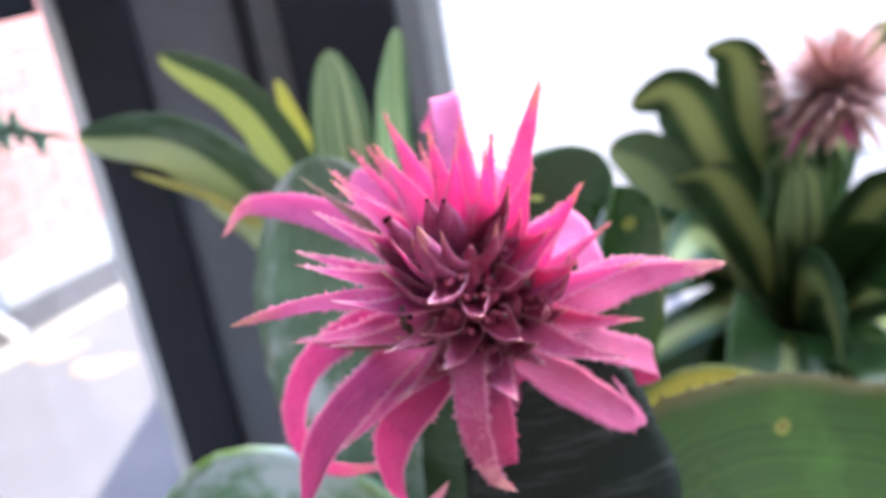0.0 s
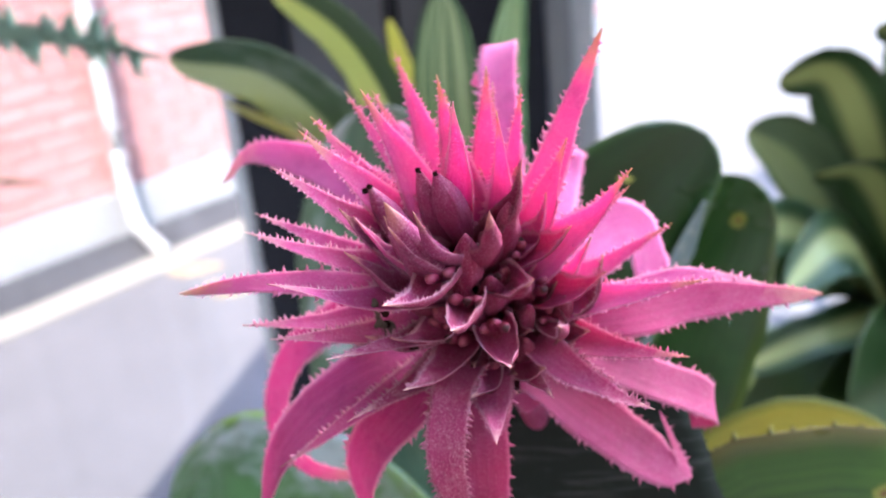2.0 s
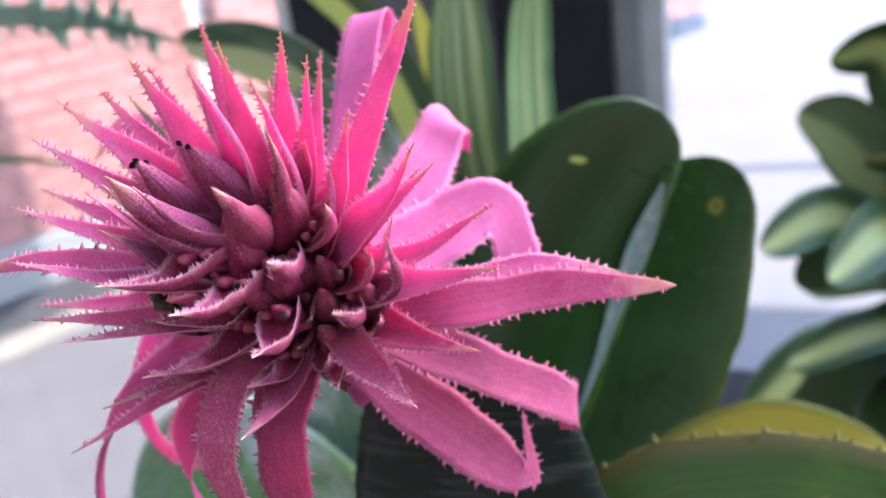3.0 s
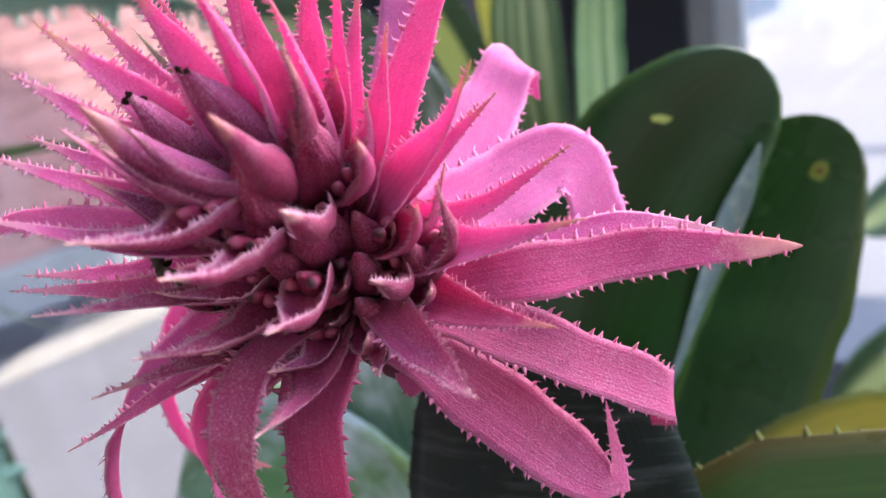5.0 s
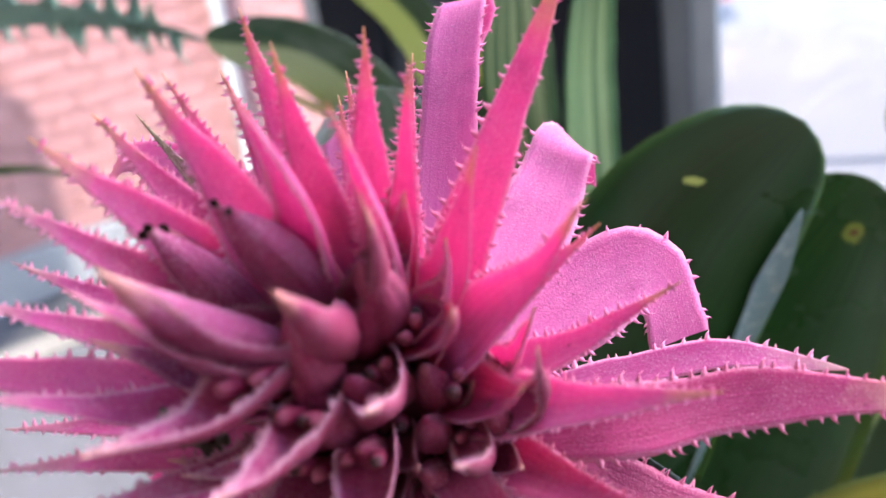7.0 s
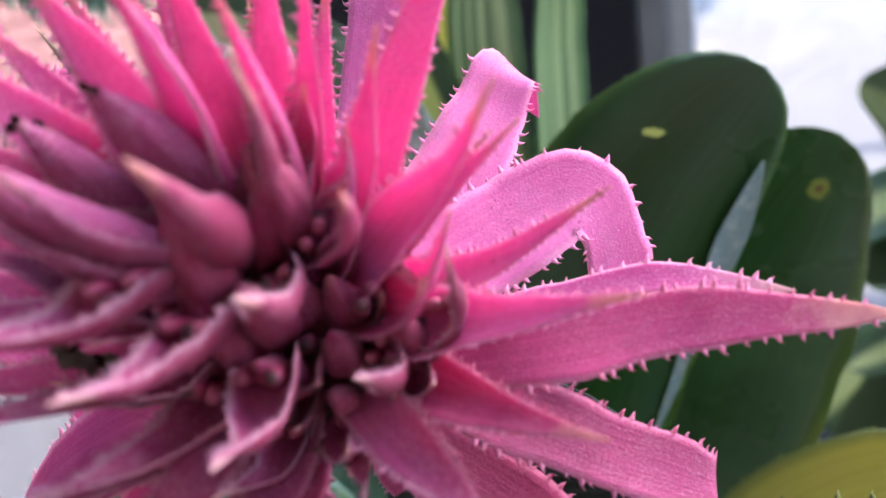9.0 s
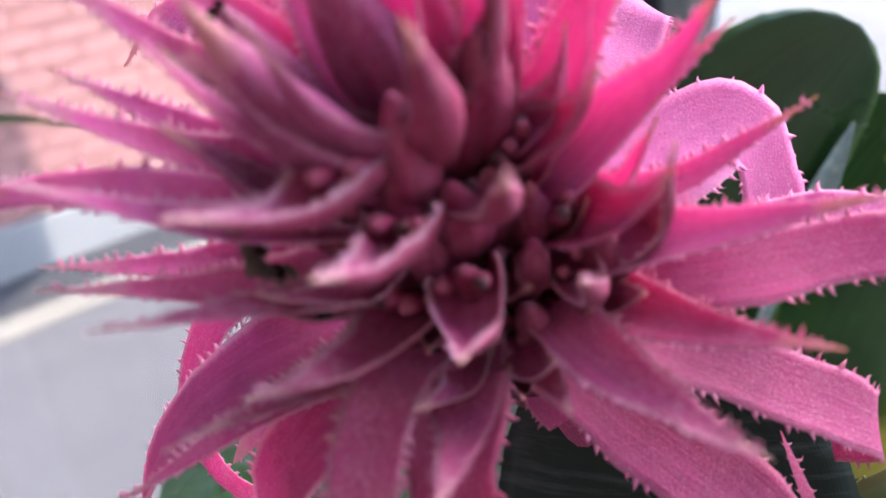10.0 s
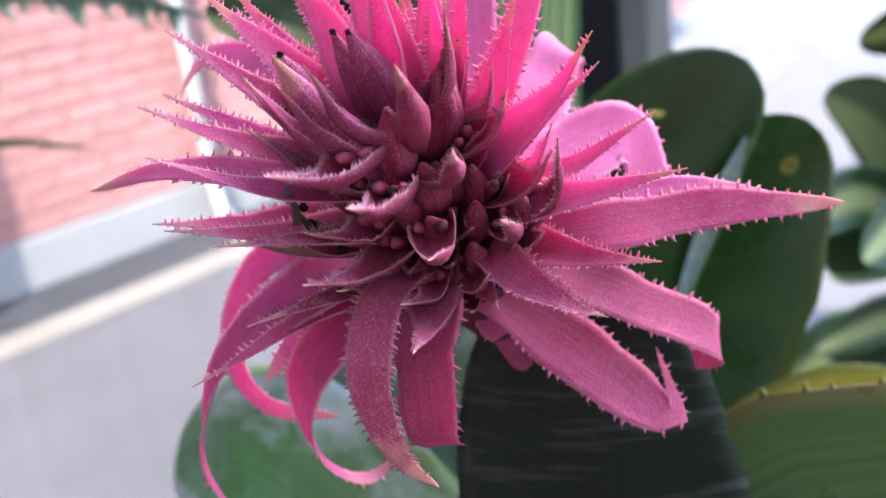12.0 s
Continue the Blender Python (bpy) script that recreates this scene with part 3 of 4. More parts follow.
structure("window_front_sill", box((-0.02, FY - 0.05, 0.03), (3.4, FY + 0.06, 0.12), 0.004), BLACK, "low black sill of the front window", "window sill")
pane = structure("window_front", box((-0.02, FY + 0.005, 0.12), (3.4, FY + 0.011, 2.69)), GLASS, "clear front window pane", "window")
pane.visible_shadow = False

# side window facing the brick wall
structure("window_side_head", box((-0.66, -0.25, 1.262), (-0.56, FY - 0.02, 2.75), 0.004), BLACK, "black panel over the low side window", "window head")
structure("window_side_sill", box((-0.74, -0.25, 0.0), (-0.60, FY - 0.02, 0.10), 0.004), ALU, "low sill of the side window", "window sill")
pane = structure("window_side", box((-0.635, -0.25, 0.10), (-0.629, FY - 0.02, 1.262)), GLASS, "clear side window pane", "window")
pane.visible_shadow = False

# the bench that the pots stand on
bench = anchor("plant_bench", (0.1, 0.55, 0.03), "black metal plant bench under the pots", "bench")
part("bench_top", box((-0.20, 0.16, BENCH_Z - 0.03), (0.45, 1.05, BENCH_Z), 0.004), BLACK, bench)
for x in (-0.17, 0.41):
    for y in (0.19, 1.01):
        part("leg", box((x - 0.02, y - 0.02, 0.03), (x + 0.02, y + 0.02, BENCH_Z - 0.03), 0.003), BLACK, bench)


# ---- the flowering bromeliad ----
HEAD = Vector((-0.006, 0.240, 1.195))
AXIS = Vector((-0.05, -0.58, 0.81)).normalized()
E1 = Vector((0.9963, -0.0859, 0.0)).normalized()
E2 = AXIS.cross(E1)
CORE_L, CORE_R = 0.024, 0.0135


def head(turn, out, up):
    """A place on the flower head: degrees round its axis, millimetres out from it and up along it."""
    a = radians(turn)
    return HEAD + (E1 * math.cos(a) + E2 * math.sin(a)) * (out / 1000) + AXIS * (up / 1000)


def core_out(up):
    return 1000 * CORE_R * math.sqrt(max(0.03, 1 - (up / 1000 / CORE_L) ** 2))


bromeliad = potted("bromeliad", (0.012, 0.315, BENCH_Z), 0.075, 0.13, "flowering bromeliad with a spiny pink head and dark leaves")
part("stem", tube([(0.008, 0.310, 0.84), (0.004, 0.300, 1.0), (0.001, 0.285, 1.12), tuple(head(0, 0, -36))], [0.005, 0.0045, 0.004, 0.004], vmax=0.8), ROSE, bromeliad, "pale pink flower stem")
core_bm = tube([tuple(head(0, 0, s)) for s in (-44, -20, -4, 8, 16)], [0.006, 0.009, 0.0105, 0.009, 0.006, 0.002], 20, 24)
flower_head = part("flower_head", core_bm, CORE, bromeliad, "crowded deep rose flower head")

count = 0


def bract(tip, base_up=None, width=7.0, bow=0.0, mat=None, cup=95, cup_end=45, spines=1.15, base_turn=None, base_out=None, shape=dart, name="bract", twist=0.0, spine=0.0014, side=0.0, florets=0, dried=False):
    """A bract of the head. tip: (turn, out, up). bow: millimetres that its middle bends away from the axis (minus: towards it). florets: how many sit in its hollow."""
    global count
    count += 1
    turn, out, up = tip
    if base_up is None:
        base_up = 0.42 * up - 4 if up < 34 else 0.55 * up - 8
    bt = turn if base_turn is None else base_turn
    bo = core_out(base_up) * 0.75 if base_out is None else base_out
    a, d = head(bt, bo, base_up), head(turn, out, up)
    rad = head(turn, 10, 0) - head(turn, 0, 0)
    rad.normalize()
    tan = (d - a).normalized()
    away = rad - AXIS * 0.5
    away = (away - tan * away.dot(tan)).normalized()
    across = tan.cross(away)
    mid = a.lerp(d, 0.45) + away * (bow / 1000) + across * (side / 1000)
    if mat is None:
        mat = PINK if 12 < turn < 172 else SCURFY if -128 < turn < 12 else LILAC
    if shape is dart and cup == 95:
        width *= 1.5
    for k in range(florets):
        off = (k - (florets - 1) / 2) * 2.5 + rnd.uniform(-0.4, 0.4)
        end = a.lerp(d, rnd.uniform(0.22, 0.36)) - away * (rnd.uniform(1.6, 2.8) / 1000) + across * (off / 1000)
        bud(end, (tan - away * 0.15 + across * off * 0.06).normalized(), rnd.uniform(0.6, 0.8), dried and rnd.random() < 0.8)
    return part(name, blade([a, mid, d], width / 1000, -away, shape, cup, cup_end, 0.0009, 14, 6, spines / 1000, spine, 0.02, twist, count), mat, flower_head)


def big(points, width, up, shape=lance, mat=None, cup=50, cup_end=20, spines=2.3, spine=0.0017, rings=22, twist=0.0, name="large_bract", wave=0.03):
    global count
    count += 1
    return part(name, blade(points, width / 1000, up, shape, cup, cup_end, 0.0009, rings, 8, spines / 1000, spine, wave, twist, count), mat or ROSE, flower_head)


def crumb_mesh(size, seed):
    r2 = random.Random(seed)
    bm = bmesh.new()
    bmesh.ops.create_icosphere(bm, subdivisions=2, radius=size)
    for v in bm.verts:
        v.co *= r2.uniform(0.6, 1.35)
    return bm


def cone(tip, base, radius, mat, profile=(0.75, 0.93, 1.0, 0.97, 0.88, 0.74, 0.59, 0.45, 0.32, 0.18, 0.03)):
    """A closed, swollen bract with a drawn-out point; tip and base as (turn, out, up)."""
    global count
    count += 1
    a, d = head(*base), head(*tip)
    rad = (head(base[0], 10, 0) - head(base[0], 0, 0)).normalized()
    mid = a.lerp(d, 0.4) + rad * radius * 0.0004
    r = radius / 1000
    body = tube([a, mid, d], [f * r for f in profile], 28, 26, count, 1.0 if profile[-1] < 0.1 else 0.8)
    ph = random.Random(count)
    k1, k2 = ph.uniform(0, 6), ph.uniform(0, 6)
    axis = (d - a).normalized()
    for v in body.verts:
        off = v.co - a
        along = off.dot(axis)
        flat = off - axis * along
        ang = math.atan2(flat.dot(rad), flat.dot(axis.cross(rad)))
        v.co += flat * (0.09 * math.sin(2 * ang + k1) + 0.04 * math.sin(5 * ang + k2 + along * 300) + 0.028 * math.sin(12 * ang + k1 + along * 160) + 0.05 * noise.noise(v.co * 260))
    return part("bract", body, mat, flower_head)


# florets: rounded buds, some with black withered tips
BUDS = []
for k in range(3):
    length = 0.0086 + 0.0006 * k
    prof = [(0.0005, 0.0), (0.0012, 0.0016), (0.0016, 0.0042), (0.00165, length - 0.0028), (0.0014, length - 0.0013), (0.0009, length - 0.0004), (0.0004, length - 0.00005), (0.00005, length)]
    bm = turned(prof, 14)
    for v in bm.verts:
        a = math.atan2(v.co.y, v.co.x)
        f = 1 + 0.07 * math.cos(3 * a + k) + 0.05 * noise.noise(v.co * 600 + Vector((k, 0, 0)))
        v.co.x, v.co.y = v.co.x * f + 0.0004 * math.sin(v.co.z * 260 + k), v.co.y * f
    uvl = bm.loops.layers.uv.new("UVMap")
    for face in bm.faces:
        for loop in face.loops:
            loop[uvl].uv = (0.5, loop.vert.co.z / length)
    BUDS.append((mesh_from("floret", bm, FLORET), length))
rnd = random.Random(4)
CRUMB = mesh_from("dried_floret", crumb_mesh(0.0008, 1), DRIED, False)


def bud(tip, way, size, dried=None):
    """A floret whose end is at tip and that points along way."""
    mesh, length = BUDS[rnd.randrange(3)]
    ob = new("floret", mesh)
    ob.parent = flower_head
    tall = size * rnd.uniform(0.95, 1.2)
    ob.matrix_basis = Matrix.Translation(tip - way * (length * tall)) @ way.to_track_quat("Z", "Y").to_matrix().to_4x4() @ Matrix.Rotation(rnd.uniform(0, 6), 4, "Z") @ Matrix.Diagonal((size, size, tall, 1))
    if rnd.random() < 0.22 if dried is None else dried:
        crumb = new("dried_floret", CRUMB)
        crumb.parent = flower_head
        crumb.matrix_basis = Matrix.Translation(tip - way * 0.0004) @ Matrix.Rotation(rnd.uniform(0, 6), 4, way) @ Matrix.Scale(size * rnd.uniform(0.6, 0.9), 4)


# broad bracts that spread and hang from the foot of the head
big([(0.006, 0.246, 1.187), (0.024, 0.249, 1.188), (0.047, 0.258, 1.1885), (0.0697, 0.2610, 1.1883)], 11.5, (-0.05, -0.72, 0.7), mat=CORAL, shape=pointed, cup=36, cup_end=20)
big([(-0.002, 0.246, 1.200), (0.008, 0.250, 1.224), (0.015, 0.257, 1.240), (0.0207, 0.2615, 1.2532)], 13, (-0.3, -1, 0.1), mat=PINK)
big([(0.002, 0.248, 1.182), (0.018, 0.250, 1.177), (0.032, 0.254, 1.1685), (0.0440, 0.2585, 1.1605), (0.0455, 0.266, 1.154), (0.040, 0.270, 1.150)], 13, (0.3, -0.6, 0.8), shape=blunt)
big([(-0.004, 0.246, 1.178), (0.008, 0.247, 1.169), (0.022, 0.248, 1.156), (0.033, 0.2475, 1.1475), (0.0376, 0.2499, 1.1465), (0.0323, 0.2656, 1.1528)], 15.5, (0.3, -0.6, 0.8), shape=hook)
big([(-0.006, 0.242, 1.182), (-0.007, 0.226, 1.177), (-0.0065, 0.220, 1.167), (-0.0065, 0.220, 1.157), (-0.006, 0.224, 1.152)], 13.5, (0, -0.7, 0.7), shape=blunt)
big([(-0.008, 0.240, 1.186), (-0.011, 0.216, 1.187), (-0.0115, 0.206, 1.176), (-0.009, 0.207, 1.161), (-0.003, 0.2100, 1.1525)], 9.5, (0, -0.5, 0.8), mat=FROST, shape=pointed, spines=1.2)
big([(-0.010, 0.244, 1.184), (-0.024, 0.230, 1.176), (-0.036, 0.227, 1.161), (-0.038, 0.232, 1.142), (-0.032, 0.240, 1.131), (-0.024, 0.2456, 1.1348)], 15, (-0.3, -0.8, 0.6), shape=pointed, mat=LILAC)
big([(-0.010, 0.244, 1.188), (-0.028, 0.233, 1.183), (-0.047, 0.229, 1.174), (-0.061, 0.229, 1.157), (-0.068, 0.232, 1.136), (-0.066, 0.237, 1.118)], 20, (-0.55, -0.55, 0.6), shape=hook, mat=LILAC)
big([(-0.014, 0.252, 1.188), (-0.040, 0.262, 1.186), (-0.064, 0.263, 1.172), (-0.071, 0.258, 1.153), (-0.062, 0.253, 1.141), (-0.0413, 0.2508, 1.1398)], 12, (-0.3, -0.8, 0.5), shape=pointed, mat=LILAC)
big([(-0.012, 0.244, 1.194), (-0.024, 0.222, 1.207), (-0.045, 0.214, 1.2135), (-0.0724, 0.2233, 1.2069)], 7.5, (-0.1, -0.8, 0.6), mat=PINK, shape=pointed)
big([(-0.012, 0.256, 1.198), (-0.035, 0.268, 1.212), (-0.0717, 0.2815, 1.2231), (-0.0869, 0.2832, 1.2137)], 13, (-0.2, -0.7, 0.7), shape=pointed, mat=LIT_ROSE)
big([(-0.004, 0.256, 1.194), (0.001, 0.280, 1.198), (0.0055, 0.299, 1.2085), (0.0078, 0.3065, 1.2145), (0.009, 0.3125, 1.2125), (0.009, 0.3145, 1.205)], 17, (0.34, -0.56, 0.72), shape=blunt, rings=30, mat=LIT_ROSE)
big([(-0.004, 0.254, 1.199), (-0.006, 0.276, 1.218), (-0.008, 0.296, 1.237), (-0.0085, 0.306, 1.2435), (-0.010, 0.314, 1.239), (-0.016, 0.314, 1.230)], 12, (0, -0.9, 0.4), shape=blunt, mat=LIT_ROSE)
big([(0.0025, 0.2586, 1.1935), (0.011, 0.2682, 1.1950), (0.0195, 0.2775, 1.1975), (0.0245, 0.2815, 1.1983), (0.0288, 0.2822, 1.195), (0.0308, 0.2805, 1.1855)], 18, (0.2, -0.8, 0.6), shape=blunt, rings=30, mat=LIT_ROSE)
big([(0.004, 0.256, 1.184), (0.022, 0.263, 1.188), (0.040, 0.267, 1.1905), (0.0575, 0.268, 1.188)], 7, (0.0, -0.5, 0.85), mat=LILAC, shape=pointed, cup=40, cup_end=30)
big([(-0.002, 0.252, 1.182), (-0.002, 0.252, 1.174), (-0.001, 0.249, 1.168), (0.002, 0.246, 1.165)], 8, (0.1, -0.8, 0.5), mat=LIT_ROSE, shape=blunt, spines=0.9, spine=0.0014)
big([(-0.030, 0.256, 1.170), (-0.044, 0.255, 1.163), (-0.053, 0.251, 1.156), (-0.058, 0.248, 1.150)], 9, (-0.2, -0.8, 0.5), mat=LIT_ROSE, shape=pointed)
big([(-0.012, 0.256, 1.196), (-0.028, 0.285, 1.206), (-0.043, 0.312, 1.217), (-0.050, 0.325, 1.213)], 14, (-0.2, -0.7, 0.6), shape=blunt, mat=LIT_ROSE)

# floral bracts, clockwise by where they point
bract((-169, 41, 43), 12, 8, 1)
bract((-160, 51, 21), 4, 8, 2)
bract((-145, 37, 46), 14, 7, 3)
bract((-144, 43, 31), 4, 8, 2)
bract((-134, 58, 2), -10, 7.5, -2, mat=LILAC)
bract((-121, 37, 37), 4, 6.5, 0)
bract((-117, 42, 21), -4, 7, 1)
bract((-104, 26.3, 47), 26, 14, 3, cup=200, cup_end=130, base_out=8, base_turn=-108, mat=(FELT_LIT, FELT), spines=0.5, spine=0.0012, florets=3)
bract((-80, 27, 40.5), 17, 14, 3, cup=200, cup_end=130, base_out=8, base_turn=-84, mat=(FELT_LIT, FELT), spines=0.5, spine=0.0012, florets=3)
bract((-64, 30, 27), 8, 14, 3, cup=180, cup_end=110, base_out=10, base_turn=-66, mat=(FELT_LIT, FELT), spines=0.5, spine=0.0012, florets=3)
bract((-39, 23, 38.5), 12, 14.5, 3, cup=190, cup_end=110, base_out=4.5, base_turn=-10, mat=(FELT_LIT, FELT), spines=0.5, spine=0.0012, florets=3)
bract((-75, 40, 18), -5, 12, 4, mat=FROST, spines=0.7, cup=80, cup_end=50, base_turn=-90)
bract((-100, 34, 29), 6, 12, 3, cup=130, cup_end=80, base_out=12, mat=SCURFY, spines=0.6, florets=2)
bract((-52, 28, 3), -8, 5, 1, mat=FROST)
bract((-33, 23, 17), 0, 10, 4, cup=190, cup_end=80, base_out=14, base_turn=-10, mat=(FELT_LIT, FELT), spines=0.6, florets=2)
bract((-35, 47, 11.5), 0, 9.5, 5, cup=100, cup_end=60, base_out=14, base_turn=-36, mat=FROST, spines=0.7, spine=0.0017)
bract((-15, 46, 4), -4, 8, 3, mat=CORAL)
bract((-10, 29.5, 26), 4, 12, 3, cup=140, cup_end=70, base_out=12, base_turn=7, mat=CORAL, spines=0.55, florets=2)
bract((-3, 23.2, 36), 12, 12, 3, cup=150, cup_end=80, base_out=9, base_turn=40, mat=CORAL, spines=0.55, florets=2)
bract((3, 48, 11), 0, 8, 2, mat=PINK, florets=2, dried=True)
bract((5, 27.5, 20), -4, 11, 3, cup=190, cup_end=80, base_out=18, base_turn=0, mat=(FELT_LIT, FELT), florets=2, dried=True)
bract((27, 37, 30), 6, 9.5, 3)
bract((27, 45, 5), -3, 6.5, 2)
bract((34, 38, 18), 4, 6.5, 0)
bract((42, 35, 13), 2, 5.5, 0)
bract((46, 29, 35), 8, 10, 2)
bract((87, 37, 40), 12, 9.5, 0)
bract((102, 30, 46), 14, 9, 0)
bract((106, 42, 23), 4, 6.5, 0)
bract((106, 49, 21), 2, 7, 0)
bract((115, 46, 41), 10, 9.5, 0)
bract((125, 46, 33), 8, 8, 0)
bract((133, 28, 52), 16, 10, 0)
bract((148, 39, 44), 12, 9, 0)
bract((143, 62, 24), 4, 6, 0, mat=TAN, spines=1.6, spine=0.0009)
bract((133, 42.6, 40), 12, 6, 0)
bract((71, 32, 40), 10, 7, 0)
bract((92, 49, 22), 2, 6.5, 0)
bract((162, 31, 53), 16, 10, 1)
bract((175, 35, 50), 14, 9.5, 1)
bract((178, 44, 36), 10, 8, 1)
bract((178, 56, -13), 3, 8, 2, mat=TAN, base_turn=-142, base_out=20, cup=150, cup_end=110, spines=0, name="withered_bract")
# closed bracts and swollen florets that make the top of the head
HORN = (0.66, 0.86, 0.97, 1.0, 0.94, 0.83, 0.69, 0.53, 0.37, 0.20, 0.03)
BALL = (0.45, 0.72, 0.90, 1.0, 1.02, 0.98, 0.90, 0.78, 0.60, 0.38, 0.16)
cone((-129, 11.4, 54.5), (-138, 5, 20), 4.6, MAUVE, HORN)
bract((-118, 14, 52), 22, 11, 2.5, cup=150, cup_end=90, base_out=6, base_turn=-120, mat=MAUVE, spines=1.0, spine=0.0009)
bract((-146, 17, 51), 22, 12, 3, cup=140, cup_end=90, base_out=7, base_turn=-142, mat=LILAC, spines=1.1, spine=0.0009)
bract((-102, 10, 53), 22, 10, 2, cup=160, cup_end=90, base_out=4, base_turn=-105, mat=MAUVE, spines=1.0, spine=0.0009)
bract((-150, 12, 46), 20, 15, 3, cup=170, cup_end=110, base_out=5.5, base_turn=-160, mat=MAUVE, spines=0.9, spine=0.0008)
cone((-92, 7, 26), (-120, 5, 4), 3.4, FLASK, BALL)
cone((175, 7, 24), (178, 6, 0), 3.6, FLASK, BALL)
cone((-50, 4, 35), (-100, 2, 17), 3.5, FLASK, BALL)
bract((-35, 13.3, 50), 20, 17, 2.2, cup=250, cup_end=120, base_out=3.5, base_turn=-20, mat=FLASK, spines=0.55, spine=0.0009, florets=1)
cone((20, 11, 36), (50, 6, 14), 3.0, FLASK, BALL)
bract((23, 15.8, 47), 14, 17, 2, cup=260, cup_end=130, base_out=5, base_turn=50, mat=FLASK, spines=0.6, spine=0.0009)
cone((135, 9.6, 43), (138, 8, 20), 2.5, MAUVE, BALL)
cone((118, 5, 45), (112, 5, 21), 3.2, MAUVE, BALL)
bract((74, 11.3, 58.3), 20, 14, 2, cup=170, cup_end=110, base_out=10, base_turn=112, mat=LILAC, spines=0.7, spine=0.0009)
cone((166, 17.5, 41), (172, 10, 17), 3.6, MAUVE, BALL)
cone((160, 20, 37), (158, 12, 14), 2.4, FLASK, BALL)
bract((60, 18, 50), 12, 12, 2, cup=160, cup_end=70, mat=PINK, base_out=9)
bract((-176, 22, 42), 14, 15, 3, cup=170, cup_end=100, mat=MAUVE, base_out=10, spines=0.9, spine=0.0008, florets=3, dried=True)
bract((-152, 22, 40), 12, 16, 3, cup=210, cup_end=120, mat=MAUVE, base_out=9, spines=1.2, spine=0.0006, florets=3, dried=True)
for turn, out, up in ((135, 9.6, 43.2), (118, 5, 45.2), (166, 17.5, 41.2), (160, 20, 37.2), (168, 18.5, 40.5)):
    crumb = new("dried_floret", CRUMB)
    crumb.parent = flower_head
    crumb.matrix_basis = Matrix.Translation(head(turn, out, up)) @ Matrix.Rotation(turn, 4, "Z") @ Matrix.Scale(rnd.uniform(0.7, 1.0), 4)
# swollen florets in the hollow of the head
for tip, base, radius in (((-45, 7.5, 23), (-60, 3, 6), 3.2), ((5, 10.5, 14), (15, 4, -4), 3.3), ((-64, 13, 16), (-70, 7, 0), 2.9), ((-5, 19, 9), (0, 12, -6), 3.0), ((-90, 10, 20), (-95, 4, 4), 2.8), ((-25, 13, 12), (-28, 6, -4), 2.6), ((-45, 15, 6), (-45, 8, -10), 2.7), ((42, 12, 15), (46, 6, 0), 2.6), ((-118, 13, 20), (-120, 6, 4), 2.8), ((-100, 15, 8), (-102, 8, -8), 2.7), ((-10, 7, 19), (-10, 3, 4), 2.5), ((75, 10, 22), (80, 6, 6), 2.7), ((-140, 16, 24), (-142, 9, 8), 2.6), ((22, 17, 8), (24, 10, -8), 2.6)):
    cone(tip, base, radius, FLASK if radius > 2.75 else FELT, BALL)
# small bracts with their florets lower on the head
for k, (turn, out, up) in enumerate(((38, 20, 28), (62, 20, 30), (-48, 24, 8), (-86, 26, 10), (24, 26, 14), (-122, 24, 24), (-112, 27, 12), (-140, 27, 18), (88, 19, 28), (-20, 26, 8), (-165, 27, 26))):
    bract((turn, out, up), up - 14, 10 + k % 3, 2.2, mat=PINK if turn > 15 else (FELT_LIT, FELT), cup=170 + 12 * (k % 4), cup_end=70, base_out=out * 0.5, twist=(-30, 20, 35, -20)[k % 4], spines=0.55, spine=0.0010, side=(-1.5, 1.5)[k % 2], florets=2 + k % 2, dried=k in (0, 1, 4, 8, 10))

# dried remains
remnant = blade([head(-141, 21.5, 27), head(-142, 22.5, 19), head(-144, 21, 9)], 0.0034, head(-141, 30, 0) - head(-141, 0, 0), strap, 120, 60, 0.0009, 18, 8, 0.0008, 0.0008, 0.2, 40, 77)
for v in remnant.verts:
    v.co += noise.noise_vector(v.co * 900) * 0.0009
part("withered_bract", remnant, HUSK, flower_head, "grey crumbled remains of a bract")
for turn, out, up in ((-139, 21, 22), (-144, 22, 15), (-128, 20, 11), (-100, 23, 3)):
    crumb = part("dried_floret", crumb_mesh(0.0009, int(out + up)), DRIED, flower_head, smooth=False)
    crumb.location = head(turn, out, up)

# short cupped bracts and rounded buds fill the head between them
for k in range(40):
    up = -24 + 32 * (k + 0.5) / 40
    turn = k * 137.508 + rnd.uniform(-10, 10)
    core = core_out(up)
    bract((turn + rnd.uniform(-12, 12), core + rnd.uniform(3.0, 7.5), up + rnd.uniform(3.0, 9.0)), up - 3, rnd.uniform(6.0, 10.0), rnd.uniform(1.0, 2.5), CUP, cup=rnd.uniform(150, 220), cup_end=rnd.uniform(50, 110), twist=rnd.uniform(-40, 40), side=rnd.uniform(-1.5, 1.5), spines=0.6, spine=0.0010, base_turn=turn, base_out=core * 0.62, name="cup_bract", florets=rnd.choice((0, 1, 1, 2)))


def leaf(plant, points, width, up, mat, label="", shape=strap, cup=60, cup_end=30, spines=0.0, spine=0.0016, rings=26, wave=0.02, twist=0.0, thick=0.0018, name="leaf"):
    global count
    count += 1
    return part(name, blade(points, width / 1000, up, shape, cup, cup_end, thick, rings, 12, spines / 1000, spine, wave, twist, count), mat, plant, label)


